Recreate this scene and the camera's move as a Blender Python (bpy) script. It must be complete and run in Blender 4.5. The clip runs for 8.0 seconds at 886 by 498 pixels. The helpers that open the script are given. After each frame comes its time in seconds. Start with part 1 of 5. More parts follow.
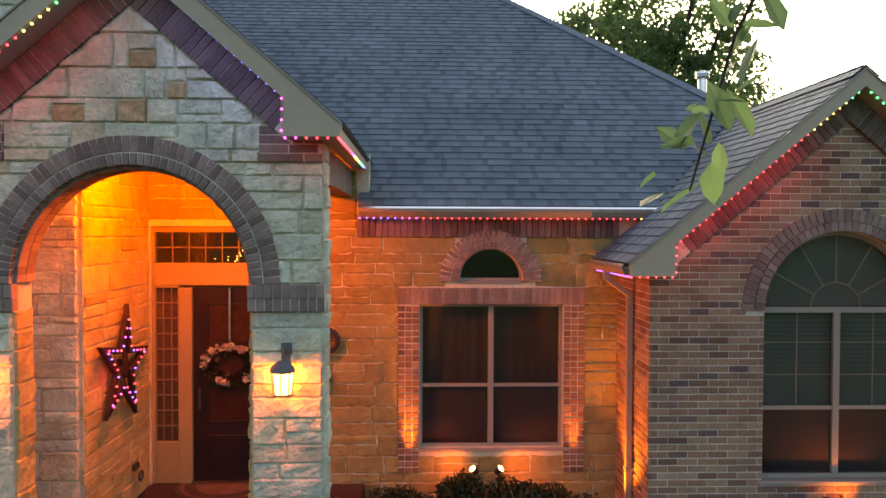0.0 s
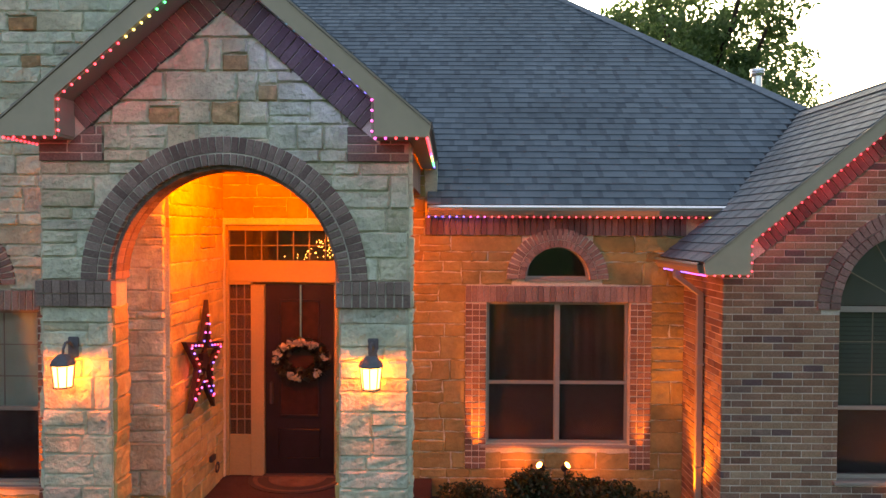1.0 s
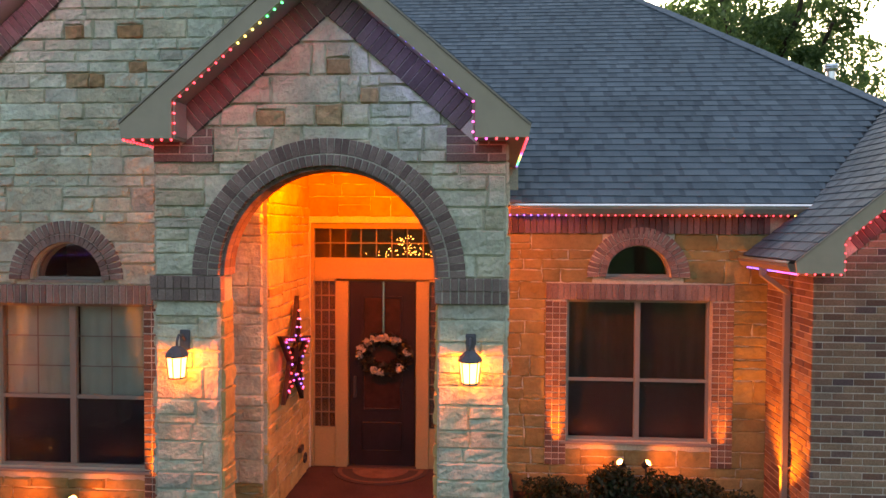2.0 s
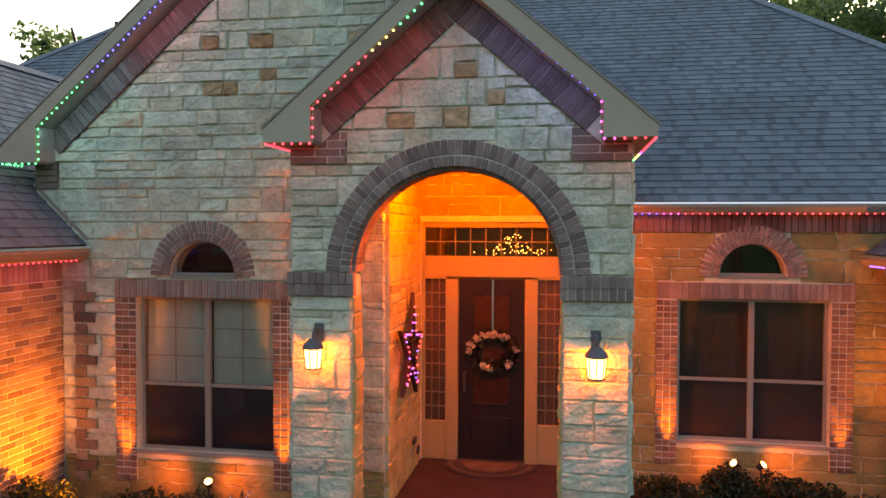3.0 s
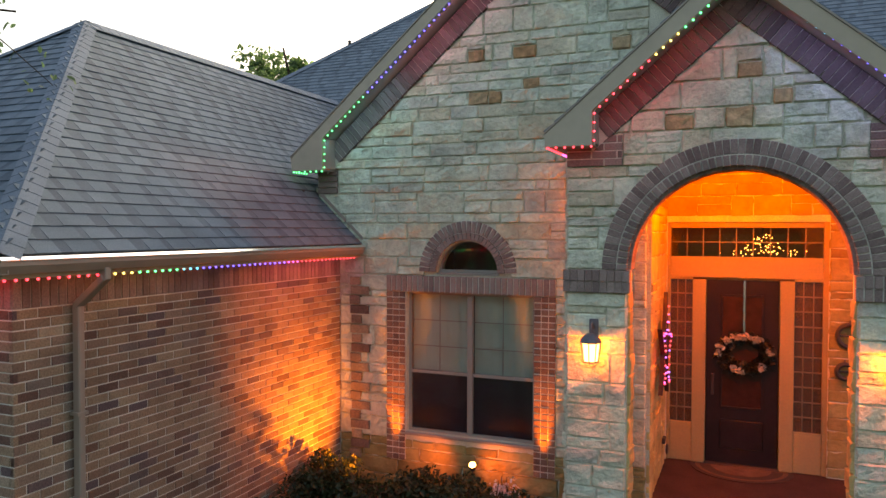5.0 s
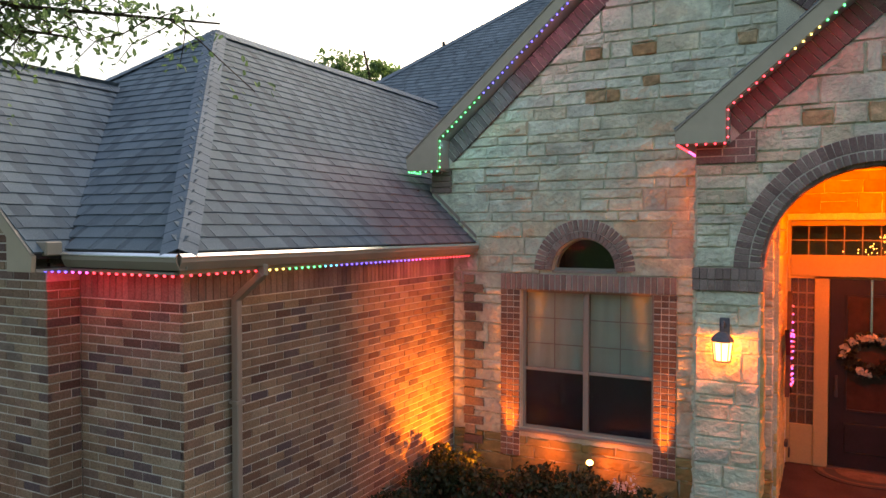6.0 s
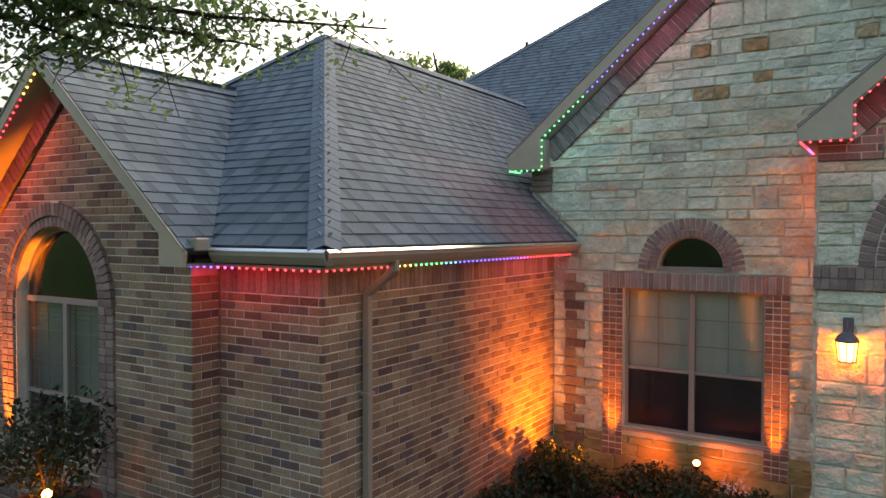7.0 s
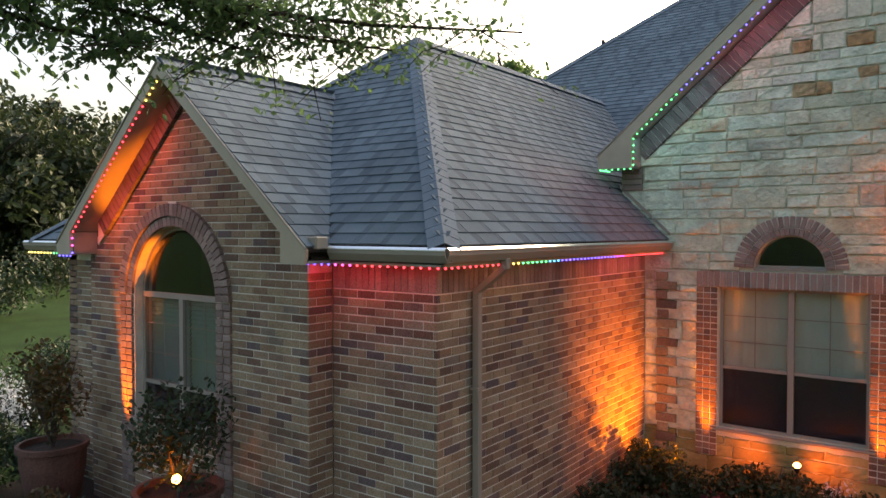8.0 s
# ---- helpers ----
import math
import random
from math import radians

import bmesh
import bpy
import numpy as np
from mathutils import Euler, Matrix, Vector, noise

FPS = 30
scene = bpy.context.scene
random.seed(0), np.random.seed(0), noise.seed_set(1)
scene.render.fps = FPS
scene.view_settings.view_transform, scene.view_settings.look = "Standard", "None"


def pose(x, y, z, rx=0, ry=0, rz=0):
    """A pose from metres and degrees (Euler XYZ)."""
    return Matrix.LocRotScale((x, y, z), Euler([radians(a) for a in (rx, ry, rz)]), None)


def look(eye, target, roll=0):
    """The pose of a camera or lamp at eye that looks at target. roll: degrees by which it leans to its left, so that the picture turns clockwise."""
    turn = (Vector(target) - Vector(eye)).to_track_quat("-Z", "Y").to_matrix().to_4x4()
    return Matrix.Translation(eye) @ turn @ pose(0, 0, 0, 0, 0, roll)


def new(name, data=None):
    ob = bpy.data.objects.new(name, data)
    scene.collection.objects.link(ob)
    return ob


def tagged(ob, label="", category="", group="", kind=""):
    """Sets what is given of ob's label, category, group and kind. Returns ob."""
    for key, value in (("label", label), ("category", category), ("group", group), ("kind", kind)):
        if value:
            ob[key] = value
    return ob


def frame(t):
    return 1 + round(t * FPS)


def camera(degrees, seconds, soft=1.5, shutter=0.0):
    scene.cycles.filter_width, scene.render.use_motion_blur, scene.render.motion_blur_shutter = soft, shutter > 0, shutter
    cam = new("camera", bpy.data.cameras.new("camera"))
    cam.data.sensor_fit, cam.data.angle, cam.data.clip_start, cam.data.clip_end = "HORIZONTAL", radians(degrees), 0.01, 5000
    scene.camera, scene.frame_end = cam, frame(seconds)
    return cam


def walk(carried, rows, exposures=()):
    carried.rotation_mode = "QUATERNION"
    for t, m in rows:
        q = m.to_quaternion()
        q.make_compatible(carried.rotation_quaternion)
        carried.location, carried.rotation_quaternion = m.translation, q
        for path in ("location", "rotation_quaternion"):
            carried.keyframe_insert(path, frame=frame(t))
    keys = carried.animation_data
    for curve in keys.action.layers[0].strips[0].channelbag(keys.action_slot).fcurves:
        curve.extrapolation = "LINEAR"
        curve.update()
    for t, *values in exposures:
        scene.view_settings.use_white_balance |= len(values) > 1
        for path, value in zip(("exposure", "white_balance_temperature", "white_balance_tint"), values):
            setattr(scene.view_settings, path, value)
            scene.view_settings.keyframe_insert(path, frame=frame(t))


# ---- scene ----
cam = camera(63.0, 8.0)
PATH = [
    (0, (0.183, 0.057, 3.139), (0.246, 2.055, 3.092), 0.2),
    (0.5, (-0.053, 0.018, 3.135), (-0.029, 2.017, 3.087), 0.2),
    (1, (-0.288, -0.045, 3.135), (-0.307, 1.955, 3.084), 0.25),
    (2.5, (-1.001, -0.32, 3.132), (-1.226, 1.666, 3.072), 0.25),
    (3, (-1.24, -0.454, 3.118), (-1.572, 1.517, 3.06), 0.2),
    (3.5, (-1.478, -0.59, 3.105), (-1.92, 1.359, 3.052), 0.2),
    (4, (-1.731, -0.737, 3.097), (-2.287, 1.184, 3.044), 0.2),
    (4.5, (-1.969, -0.905, 3.085), (-2.637, 0.98, 3.034), 0.2),
    (6, (-2.736, -1.447, 3.058), (-3.664, 0.324, 3.007), 0.05),
    (6.5, (-2.978, -1.645, 3.047), (-3.987, 0.081, 2.996), 0.1),
    (7, (-3.189, -1.849, 3.032), (-4.253, -0.157, 2.982), 0.1),
    (7.5, (-3.36, -2.04, 3.022), (-4.486, -0.388, 2.973), 0.0),
    (8, (-3.511, -2.224, 3.022), (-4.701, -0.618, 2.971), 0.0),
]
walk(cam, [(t, look(eye, target, roll)) for t, eye, target, roll in PATH])

# ---- world, sun, exposure ----
world = bpy.data.worlds.new("dusk_sky")
scene.world = world
world.use_nodes = True
wn = world.node_tree.nodes
sky = wn.new("ShaderNodeTexSky")
sky.sky_type = "NISHITA"
sky.sun_disc = False
sky.sun_elevation = radians(20)
sky.sun_rotation = radians(5)
sky.dust_density = 8.0
sky.air_density = 1.0
sky.ozone_density = 1.2
wn["Background"].inputs["Strength"].default_value = 0.15
world.node_tree.links.new(sky.outputs[0], wn["Background"].inputs["Color"])
scene.view_settings.exposure = 1.84
scene.view_settings.use_white_balance = True
scene.view_settings.white_balance_temperature = 7250
scene.view_settings.white_balance_tint = 10

sun_data = bpy.data.lights.new("sun", "SUN")
sun_data.energy, sun_data.angle, sun_data.color = 0.4, radians(30), (1.0, 0.9, 0.78)
sun = new("sun", sun_data)
sun.matrix_world = look((1.74, 19.9, 7.2), (0, 0, 0))

ORANGE = (1.0, 0.215, 0.010)


def spot(name, eye, target, power, degrees=90, blend=0.6, colour=ORANGE, radius=0.03):
    data = bpy.data.lights.new(name, "SPOT")
    data.energy, data.spot_size, data.spot_blend, data.color, data.shadow_soft_size = power, radians(degrees), blend, colour, radius
    ob = new(name, data)
    ob.matrix_world = look(eye, target)
    return ob


def bulb_lamp(name, eye, power, colour=ORANGE, radius=0.04):
    data = bpy.data.lights.new(name, "POINT")
    data.energy, data.color, data.shadow_soft_size = power, colour, radius
    ob = new(name, data)
    ob.location = eye
    return ob


def strip_lamp(name, a, b, aim, power, colour):
    """A thin light along a string of coloured bulbs from a to b, shining towards aim."""
    a, b, aim = Vector(a), Vector(b), Vector(aim).normalized()
    data = bpy.data.lights.new(name, "AREA")
    data.shape, data.size, data.size_y, data.energy, data.color = "RECTANGLE", (b - a).length, 0.02, power, colour
    ob = new(name, data)
    u = (b - a).normalized()
    z = -(aim - u * aim.dot(u)).normalized()
    y = z.cross(u)
    m = Matrix((u, y, z)).transposed().to_4x4()
    m.translation = (a + b) / 2
    ob.matrix_world = m
    return ob


# ---- materials ----
def nodes_of(name):
    m = bpy.data.materials.new(name)
    m.use_nodes = True
    nt = m.node_tree
    return m, nt, nt.nodes["Principled BSDF"]


def ramp(nt, stops, fac, constant=False):
    r = nt.nodes.new("ShaderNodeValToRGB")
    if constant:
        r.color_ramp.interpolation = "CONSTANT"
    els = r.color_ramp.elements
    while len(els) < len(stops):
        els.new(0.5)
    for e, (p, c) in zip(els, stops):
        e.position, e.color = p, (*c, 1)
    nt.links.new(fac, r.inputs[0])
    return r.outputs[0]


def noise_node(nt, scale, detail=4, rough=0.55, stretch=(1, 1, 1)):
    mp = nt.nodes.new("ShaderNodeMapping")
    mp.inputs["Scale"].default_value = stretch
    geo = nt.nodes.new("ShaderNodeNewGeometry")
    nt.links.new(geo.outputs["Position"], mp.inputs[0])
    n = nt.nodes.new("ShaderNodeTexNoise")
    n.inputs["Scale"].default_value, n.inputs["Detail"].default_value, n.inputs["Roughness"].default_value = scale, detail, rough
    nt.links.new(mp.outputs[0], n.inputs["Vector"])
    return n.outputs["Fac"]


def mixc(nt, fac, a, b, mode="MIX"):
    m = nt.nodes.new("ShaderNodeMix")
    m.data_type, m.blend_type = "RGBA", mode
    for sock, v in ((m.inputs[0], fac), (m.inputs[6], a), (m.inputs[7], b)):
        if isinstance(v, (int, float)):
            sock.default_value = v
        elif isinstance(v, tuple):
            sock.default_value = (*v, 1)
        else:
            nt.links.new(v, sock)
    return m.outputs[2]


def piece_random(nt):
    """One number for each piece, whether an object of its own or an island of a joined mesh."""
    oi = nt.nodes.new("ShaderNodeObjectInfo")
    geo = nt.nodes.new("ShaderNodeNewGeometry")
    add = nt.nodes.new("ShaderNodeMath")
    add.operation = "ADD"
    nt.links.new(oi.outputs["Random"], add.inputs[0])
    nt.links.new(geo.outputs["Random Per Island"], add.inputs[1])
    fr = nt.nodes.new("ShaderNodeMath")
    fr.operation = "FRACT"
    nt.links.new(add.outputs[0], fr.inputs[0])
    return fr.outputs[0]


def bump(nt, bsdf, height, strength, distance=0.01):
    b = nt.nodes.new("ShaderNodeBump")
    b.inputs["Strength"].default_value, b.inputs["Distance"].default_value = strength, distance
    nt.links.new(height, b.inputs["Height"])
    nt.links.new(b.outputs[0], bsdf.inputs["Normal"])


def surface(name, stops, rough=0.85, fine=60, coarse=3, bump_s=0.4, bump_d=0.004, dirt=0.35, stretch=(1, 1, 1), spec=0.3, metal=0.0, grain=(0.62, 1.3)):
    """A material whose pieces differ in colour, with grain and broad stains."""
    m, nt, bs = nodes_of(name)
    base = ramp(nt, stops, piece_random(nt)) if len(stops) > 1 else None
    n1, n2 = noise_node(nt, fine, 5, 0.6, stretch), noise_node(nt, coarse, 4)
    g1 = ramp(nt, [(0.25, (grain[0],) * 3), (0.75, (grain[1],) * 3)], n1)
    g2 = ramp(nt, [(0.3, (1 - dirt, 1 - dirt, 1 - dirt)), (0.65, (1.1, 1.1, 1.1))], n2)
    c = mixc(nt, 1.0, base if base else stops[0][1], g1, "MULTIPLY")
    c = mixc(nt, 1.0, c, g2, "MULTIPLY")
    nt.links.new(c, bs.inputs["Base Color"])
    bs.inputs["Roughness"].default_value, bs.inputs["Metallic"].default_value = rough, metal
    bs.inputs["Specular IOR Level"].default_value = spec
    bump(nt, bs, n1, bump_s, bump_d)
    return m


def plain(name, colour, rough=0.5, metal=0.0, spec=0.5, var=0.12, fine=40):
    m, nt, bs = nodes_of(name)
    n = noise_node(nt, fine, 4)
    g = ramp(nt, [(0.3, (1 - var, 1 - var, 1 - var)), (0.7, (1 + var, 1 + var, 1 + var))], n)
    nt.links.new(mixc(nt, 1.0, colour, g, "MULTIPLY"), bs.inputs["Base Color"])
    bs.inputs["Roughness"].default_value, bs.inputs["Metallic"].default_value, bs.inputs["Specular IOR Level"].default_value = rough, metal, spec
    return m


def glow(name, colour, strength):
    m, nt, bs = nodes_of(name)
    bs.inputs["Base Color"].default_value = (0.8, 0.8, 0.8, 1)
    bs.inputs["Emission Color"].default_value = (*colour, 1)
    bs.inputs["Emission Strength"].default_value = strength
    return m


M_STONE = surface("limestone", [(0.0, (0.58, 0.55, 0.38)), (0.2, (0.73, 0.74, 0.55)), (0.4, (0.64, 0.67, 0.51)), (0.62, (0.77, 0.78, 0.60)), (0.8, (0.69, 0.62, 0.42)), (0.92, (0.57, 0.57, 0.46)), (1.0, (0.72, 0.73, 0.57))], fine=20, coarse=3.5, bump_s=1.0, bump_d=0.035, dirt=0.24, grain=(0.8, 1.15))
# limestone copy with the recess's amber light and eave shade put into its colour
M_STONE_AMBER_DIM = surface("limestone_amber_dim", [(0.0, (0.27, 0.21, 0.075)), (0.3, (0.345, 0.285, 0.11)), (0.6, (0.30, 0.24, 0.095)), (0.85, (0.38, 0.325, 0.135)), (1.0, (0.24, 0.165, 0.06))], fine=18, coarse=3.5, bump_s=0.7, bump_d=0.022, dirt=0.25, grain=(0.84, 1.12))
# the same limestone with the porch lamp's amber glow put into its colour
M_STONE_AMBER_LIT = surface("limestone_amber_lit", [(0.0, (0.44, 0.34, 0.13)), (0.35, (0.55, 0.45, 0.19)), (0.7, (0.48, 0.38, 0.15)), (1.0, (0.60, 0.50, 0.23))], fine=18, coarse=3.5, bump_s=0.8, bump_d=0.025, dirt=0.25, grain=(0.84, 1.12))
M_RUST = surface("rust_stone", [(0.0, (0.47, 0.28, 0.13)), (0.5, (0.56, 0.40, 0.22)), (1.0, (0.50, 0.31, 0.16))], fine=14, coarse=9, bump_s=0.9, bump_d=0.03, dirt=0.4)
M_MORTAR_ST = surface("stone_mortar", [(0, (0.62, 0.60, 0.45))], fine=90, bump_s=0.3, dirt=0.2)
M_BRICK = surface("brick", [(0.0, (0.14, 0.08, 0.06)), (0.12, (0.235, 0.145, 0.095)), (0.36, (0.305, 0.203, 0.127)), (0.6, (0.35, 0.25, 0.158)), (0.8, (0.255, 0.163, 0.115)), (0.92, (0.125, 0.09, 0.09)), (1.0, (0.42, 0.315, 0.205))], fine=70, coarse=3, bump_s=0.5, dirt=0.2)
# trim brick copy with the shade under soffits put into its colour
M_BRICK_SHADED = surface("shaded_trim_brick", [(0.0, (0.12, 0.085, 0.078)), (0.5, (0.16, 0.115, 0.105)), (1.0, (0.21, 0.155, 0.14))], fine=70, coarse=3, bump_s=0.5, dirt=0.2)
M_BRICK_DK = surface("trim_brick", [(0.0, (0.20, 0.14, 0.12)), (0.5, (0.27, 0.195, 0.165)), (1.0, (0.34, 0.255, 0.215))], fine=70, coarse=3, bump_s=0.5, dirt=0.2)
M_QUOIN = surface("brown_quoin", [(0.0, (0.16, 0.11, 0.085)), (0.4, (0.27, 0.19, 0.13)), (0.7, (0.40, 0.32, 0.20)), (1.0, (0.22, 0.15, 0.11))], fine=40, coarse=3, bump_s=0.6, bump_d=0.01, dirt=0.3)
M_BRICK_JAMB = surface("window_jamb_brick", [(0.0, (0.15, 0.085, 0.06)), (0.5, (0.21, 0.125, 0.09)), (1.0, (0.28, 0.175, 0.12))], fine=70, coarse=3, bump_s=0.5, dirt=0.2)
M_MORTAR = surface("brick_mortar", [(0, (0.70, 0.64, 0.53))], fine=120, bump_s=0.3, dirt=0.25)
M_SHINGLE = surface("asphalt_shingle", [(0.0, (0.135, 0.165, 0.192)), (0.3, (0.147, 0.18, 0.207)), (0.6, (0.163, 0.198, 0.225)), (0.85, (0.14, 0.171, 0.197)), (1.0, (0.175, 0.212, 0.238))], rough=0.95, fine=150, coarse=1.2, bump_s=0.5, bump_d=0.002, dirt=0.18, spec=0.15)
M_SHINGLE_DK = surface("asphalt_shingle_dark", [(0.0, (0.105, 0.127, 0.148)), (0.5, (0.12, 0.146, 0.168)), (1.0, (0.137, 0.166, 0.19))], rough=0.95, fine=150, coarse=1.2, bump_s=0.5, bump_d=0.002, dirt=0.18, spec=0.15)
M_CAP = surface("hip_cap_shingle", [(0, (0.16, 0.192, 0.225))], rough=0.95, fine=150, coarse=1.5, bump_s=0.4, bump_d=0.002, dirt=0.15, spec=0.3)
M_DECK = plain("roof_deck", (0.07, 0.065, 0.068), 0.95)
M_FASCIA = plain("fascia_paint", (0.47, 0.38, 0.27), 0.55, var=0.06, fine=6)
M_SOFFIT = plain("soffit_paint", (0.34, 0.31, 0.26), 0.7, var=0.06, fine=6)
M_GUTTER = plain("gutter_paint", (0.33, 0.27, 0.21), 0.4, spec=0.5, var=0.06, fine=5)
M_METAL = plain("bare_metal", (0.78, 0.78, 0.8), 0.25, metal=1.0, var=0.1)
M_SHADE = plain("grey_shade", (0.105, 0.13, 0.12), 0.9, var=0.08, fine=4)
M_BLIND_DIM = plain("green_blind", (0.22, 0.29, 0.255), 0.9, var=0.08, fine=4)
M_RIM = plain("bright_bare_metal", (0.90, 0.92, 0.94), 0.28, metal=1.0, var=0.06)
M_DOORGLASS = plain("dark_door_glass", (0.035, 0.014, 0.012), 0.12, var=0.3, fine=8)
M_HALL = plain("hall_paint", (0.16, 0.09, 0.05), 0.8)
# reddish dimness behind window_2's panes, put in as a dark sheet
M_DIM_ROOM = plain("dim_room_sheet", (0.032, 0.02, 0.026), 0.9, var=0.15, fine=5)
M_FRAME = plain("window_frame_paint", (0.29, 0.26, 0.215), 0.5, var=0.05)
M_TRIM = plain("door_trim_paint", (0.30, 0.245, 0.11), 0.5, var=0.06)
M_DOOR = surface("dark_wood", [(0, (0.017, 0.010, 0.012))], rough=0.4, fine=30, coarse=2, stretch=(6, 6, 0.6), bump_s=0.15, bump_d=0.002)
M_IRON = plain("dark_bronze", (0.045, 0.04, 0.042), 0.55, metal=0.3)
M_LANTERN = plain("weathered_bronze", (0.13, 0.13, 0.14), 0.6, metal=0.2)
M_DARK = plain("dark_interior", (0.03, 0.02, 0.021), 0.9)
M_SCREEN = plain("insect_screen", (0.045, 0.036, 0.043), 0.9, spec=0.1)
M_CAME = plain("leaded_glass_came", (0.20, 0.145, 0.085), 0.5)
M_BLIND = plain("pale_curtain", (0.46, 0.56, 0.45), 0.9, var=0.08, fine=4)
M_PORCH = surface("porch_concrete", [(0, (0.042, 0.027, 0.028))], fine=40, coarse=3, bump_s=0.2)
M_GRASS = surface("lawn", [(0, (0.026, 0.058, 0.012))], fine=30, coarse=0.6, bump_s=0.9, bump_d=0.03, dirt=0.5, spec=0.1)
M_MULCH = surface("mulch", [(0, (0.05, 0.03, 0.02))], fine=40, coarse=2, bump_s=1.0, bump_d=0.03)
M_CONC = surface("concrete_path", [(0, (0.33, 0.31, 0.28))], fine=60, coarse=1.5, bump_s=0.2)
M_BARK = surface("bark", [(0, (0.07, 0.05, 0.035))], fine=18, coarse=3, bump_s=1.0, bump_d=0.03, stretch=(3, 3, 0.6))


def leaf_mat(name, stops, trans=0.25):
    m, nt, bs = nodes_of(name)
    c = ramp(nt, stops, piece_random(nt))
    nt.links.new(c, bs.inputs["Base Color"])
    bs.inputs["Roughness"].default_value = 0.55
    tr = nt.nodes.new("ShaderNodeBsdfTranslucent")
    nt.links.new(c, tr.inputs["Color"])
    mx = nt.nodes.new("ShaderNodeMixShader")
    mx.inputs[0].default_value = trans
    nt.links.new(bs.outputs[0], mx.inputs[1])
    nt.links.new(tr.outputs[0], mx.inputs[2])
    nt.links.new(mx.outputs[0], nt.nodes["Material Output"].inputs["Surface"])
    return m


M_LEAF = leaf_mat("oak_leaf", [(0, (0.08, 0.14, 0.07)), (0.6, (0.12, 0.20, 0.085)), (1, (0.18, 0.28, 0.10))], 0.62)
M_WREATH = leaf_mat("dark_wreath_leaf", [(0, (0.008, 0.009, 0.006)), (1, (0.02, 0.022, 0.012))], 0.1)
M_LEAF_FAR = leaf_mat("far_leaf", [(0, (0.07, 0.13, 0.045)), (1, (0.15, 0.23, 0.08))], 0.55)
M_LEAF_WOOD = leaf_mat("woodland_leaf", [(0, (0.022, 0.035, 0.014)), (1, (0.055, 0.075, 0.03))], 0.3)
M_SHRUB = leaf_mat("shrub_leaf", [(0, (0.014, 0.027, 0.009)), (1, (0.036, 0.058, 0.018))])
M_RED = leaf_mat("red_leaf", [(0, (0.12, 0.015, 0.03)), (1, (0.22, 0.04, 0.06))])
M_WHITE_FL = leaf_mat("white_blossom", [(0, (0.6, 0.6, 0.6)), (1, (0.8, 0.78, 0.78))])
M_POTLEAF = leaf_mat("yellow_leaf", [(0, (0.055, 0.05, 0.014)), (1, (0.14, 0.08, 0.022))])
M_BLOSSOM = leaf_mat("cream_blossom", [(0, (0.42, 0.39, 0.34)), (1, (0.55, 0.52, 0.46))])
M_RUSTMETAL = surface("rusted_metal", [(0, (0.05, 0.03, 0.025))], rough=0.6, fine=30, coarse=6, metal=0.4, bump_s=0.3)
M_RUBBER = plain("dark_rubber", (0.025, 0.02, 0.02), 0.8)
M_COIR = surface("worn_coir", [(0, (0.13, 0.09, 0.065))], fine=120, coarse=6)
M_TERRA = surface("terracotta", [(0, (0.14, 0.068, 0.05))], rough=0.8, fine=40, coarse=4, bump_s=0.2)

m, nt, bs = nodes_of("window_glass")
bs.inputs["Base Color"].default_value = (0.95, 0.95, 0.95, 1)
bs.inputs["Transmission Weight"].default_value = 1.0
bs.inputs["Roughness"].default_value = 0.03
bs.inputs["IOR"].default_value = 1.45
bs.inputs["Specular IOR Level"].default_value = 0.3
M_GLASS = m
m, nt, bs = nodes_of("leaded_glass")
bs.inputs["Base Color"].default_value = (0.26, 0.16, 0.11, 1)
bs.inputs["Transmission Weight"].default_value = 0.75
bs.inputs["Roughness"].default_value = 0.12
bump(nt, bs, noise_node(nt, 55, 2), 0.6, 0.01)
M_LEADED = m
m, nt, bs = nodes_of("clear_leaded_glass")
bs.inputs["Base Color"].default_value = (0.75, 0.6, 0.45, 1)
bs.inputs["Transmission Weight"].default_value = 1.0
bs.inputs["Roughness"].default_value = 0.02
M_TRANSOM = m
M_LAMP_GLOW = glow("lamp_glow", (1.0, 0.42, 0.10), 2.6)
M_FLOOD_GLOW = glow("flood_glow", (1.0, 0.40, 0.08), 7.0)
LED = {
    "r": (1.0, 0.02, 0.05), "p": (0.9, 0.06, 0.6), "b": (0.10, 0.07, 1.0),
    "c": (0.05, 0.55, 0.9), "g": (0.05, 0.9, 0.25), "y": (1.0, 0.75, 0.15),
}
M_LED = {k: glow("led_" + n, tuple(0.01 + 0.99 * v for v in LED[k]), 1.3) for k, n in zip("rpbcgy", ("red", "pink", "blue", "cyan", "green", "amber"))}


# ---- mesh helpers ----
def part(name, bm, material, parent=None, label=""):
    me = bpy.data.meshes.new(name)
    bm.to_mesh(me)
    bm.free()
    me.materials.append(material)
    ob = new(name, me)
    if parent:
        ob.parent = parent
    if label:
        ob["label"] = label
    return ob


def mesh_part(name, verts, faces, material, parent=None, label=""):
    me = bpy.data.meshes.new(name)
    me.from_pydata(verts, [], faces)
    me.update()
    me.materials.append(material)
    ob = new(name, me)
    if parent:
        ob.parent = parent
    if label:
        ob["label"] = label
    return ob


def thing(name, label, category, group="", kind="", at=(0, 0, 0)):
    ob = new(name)
    ob.location = at
    ob.empty_display_size = 0.1
    return tagged(ob, label, category, group, kind)


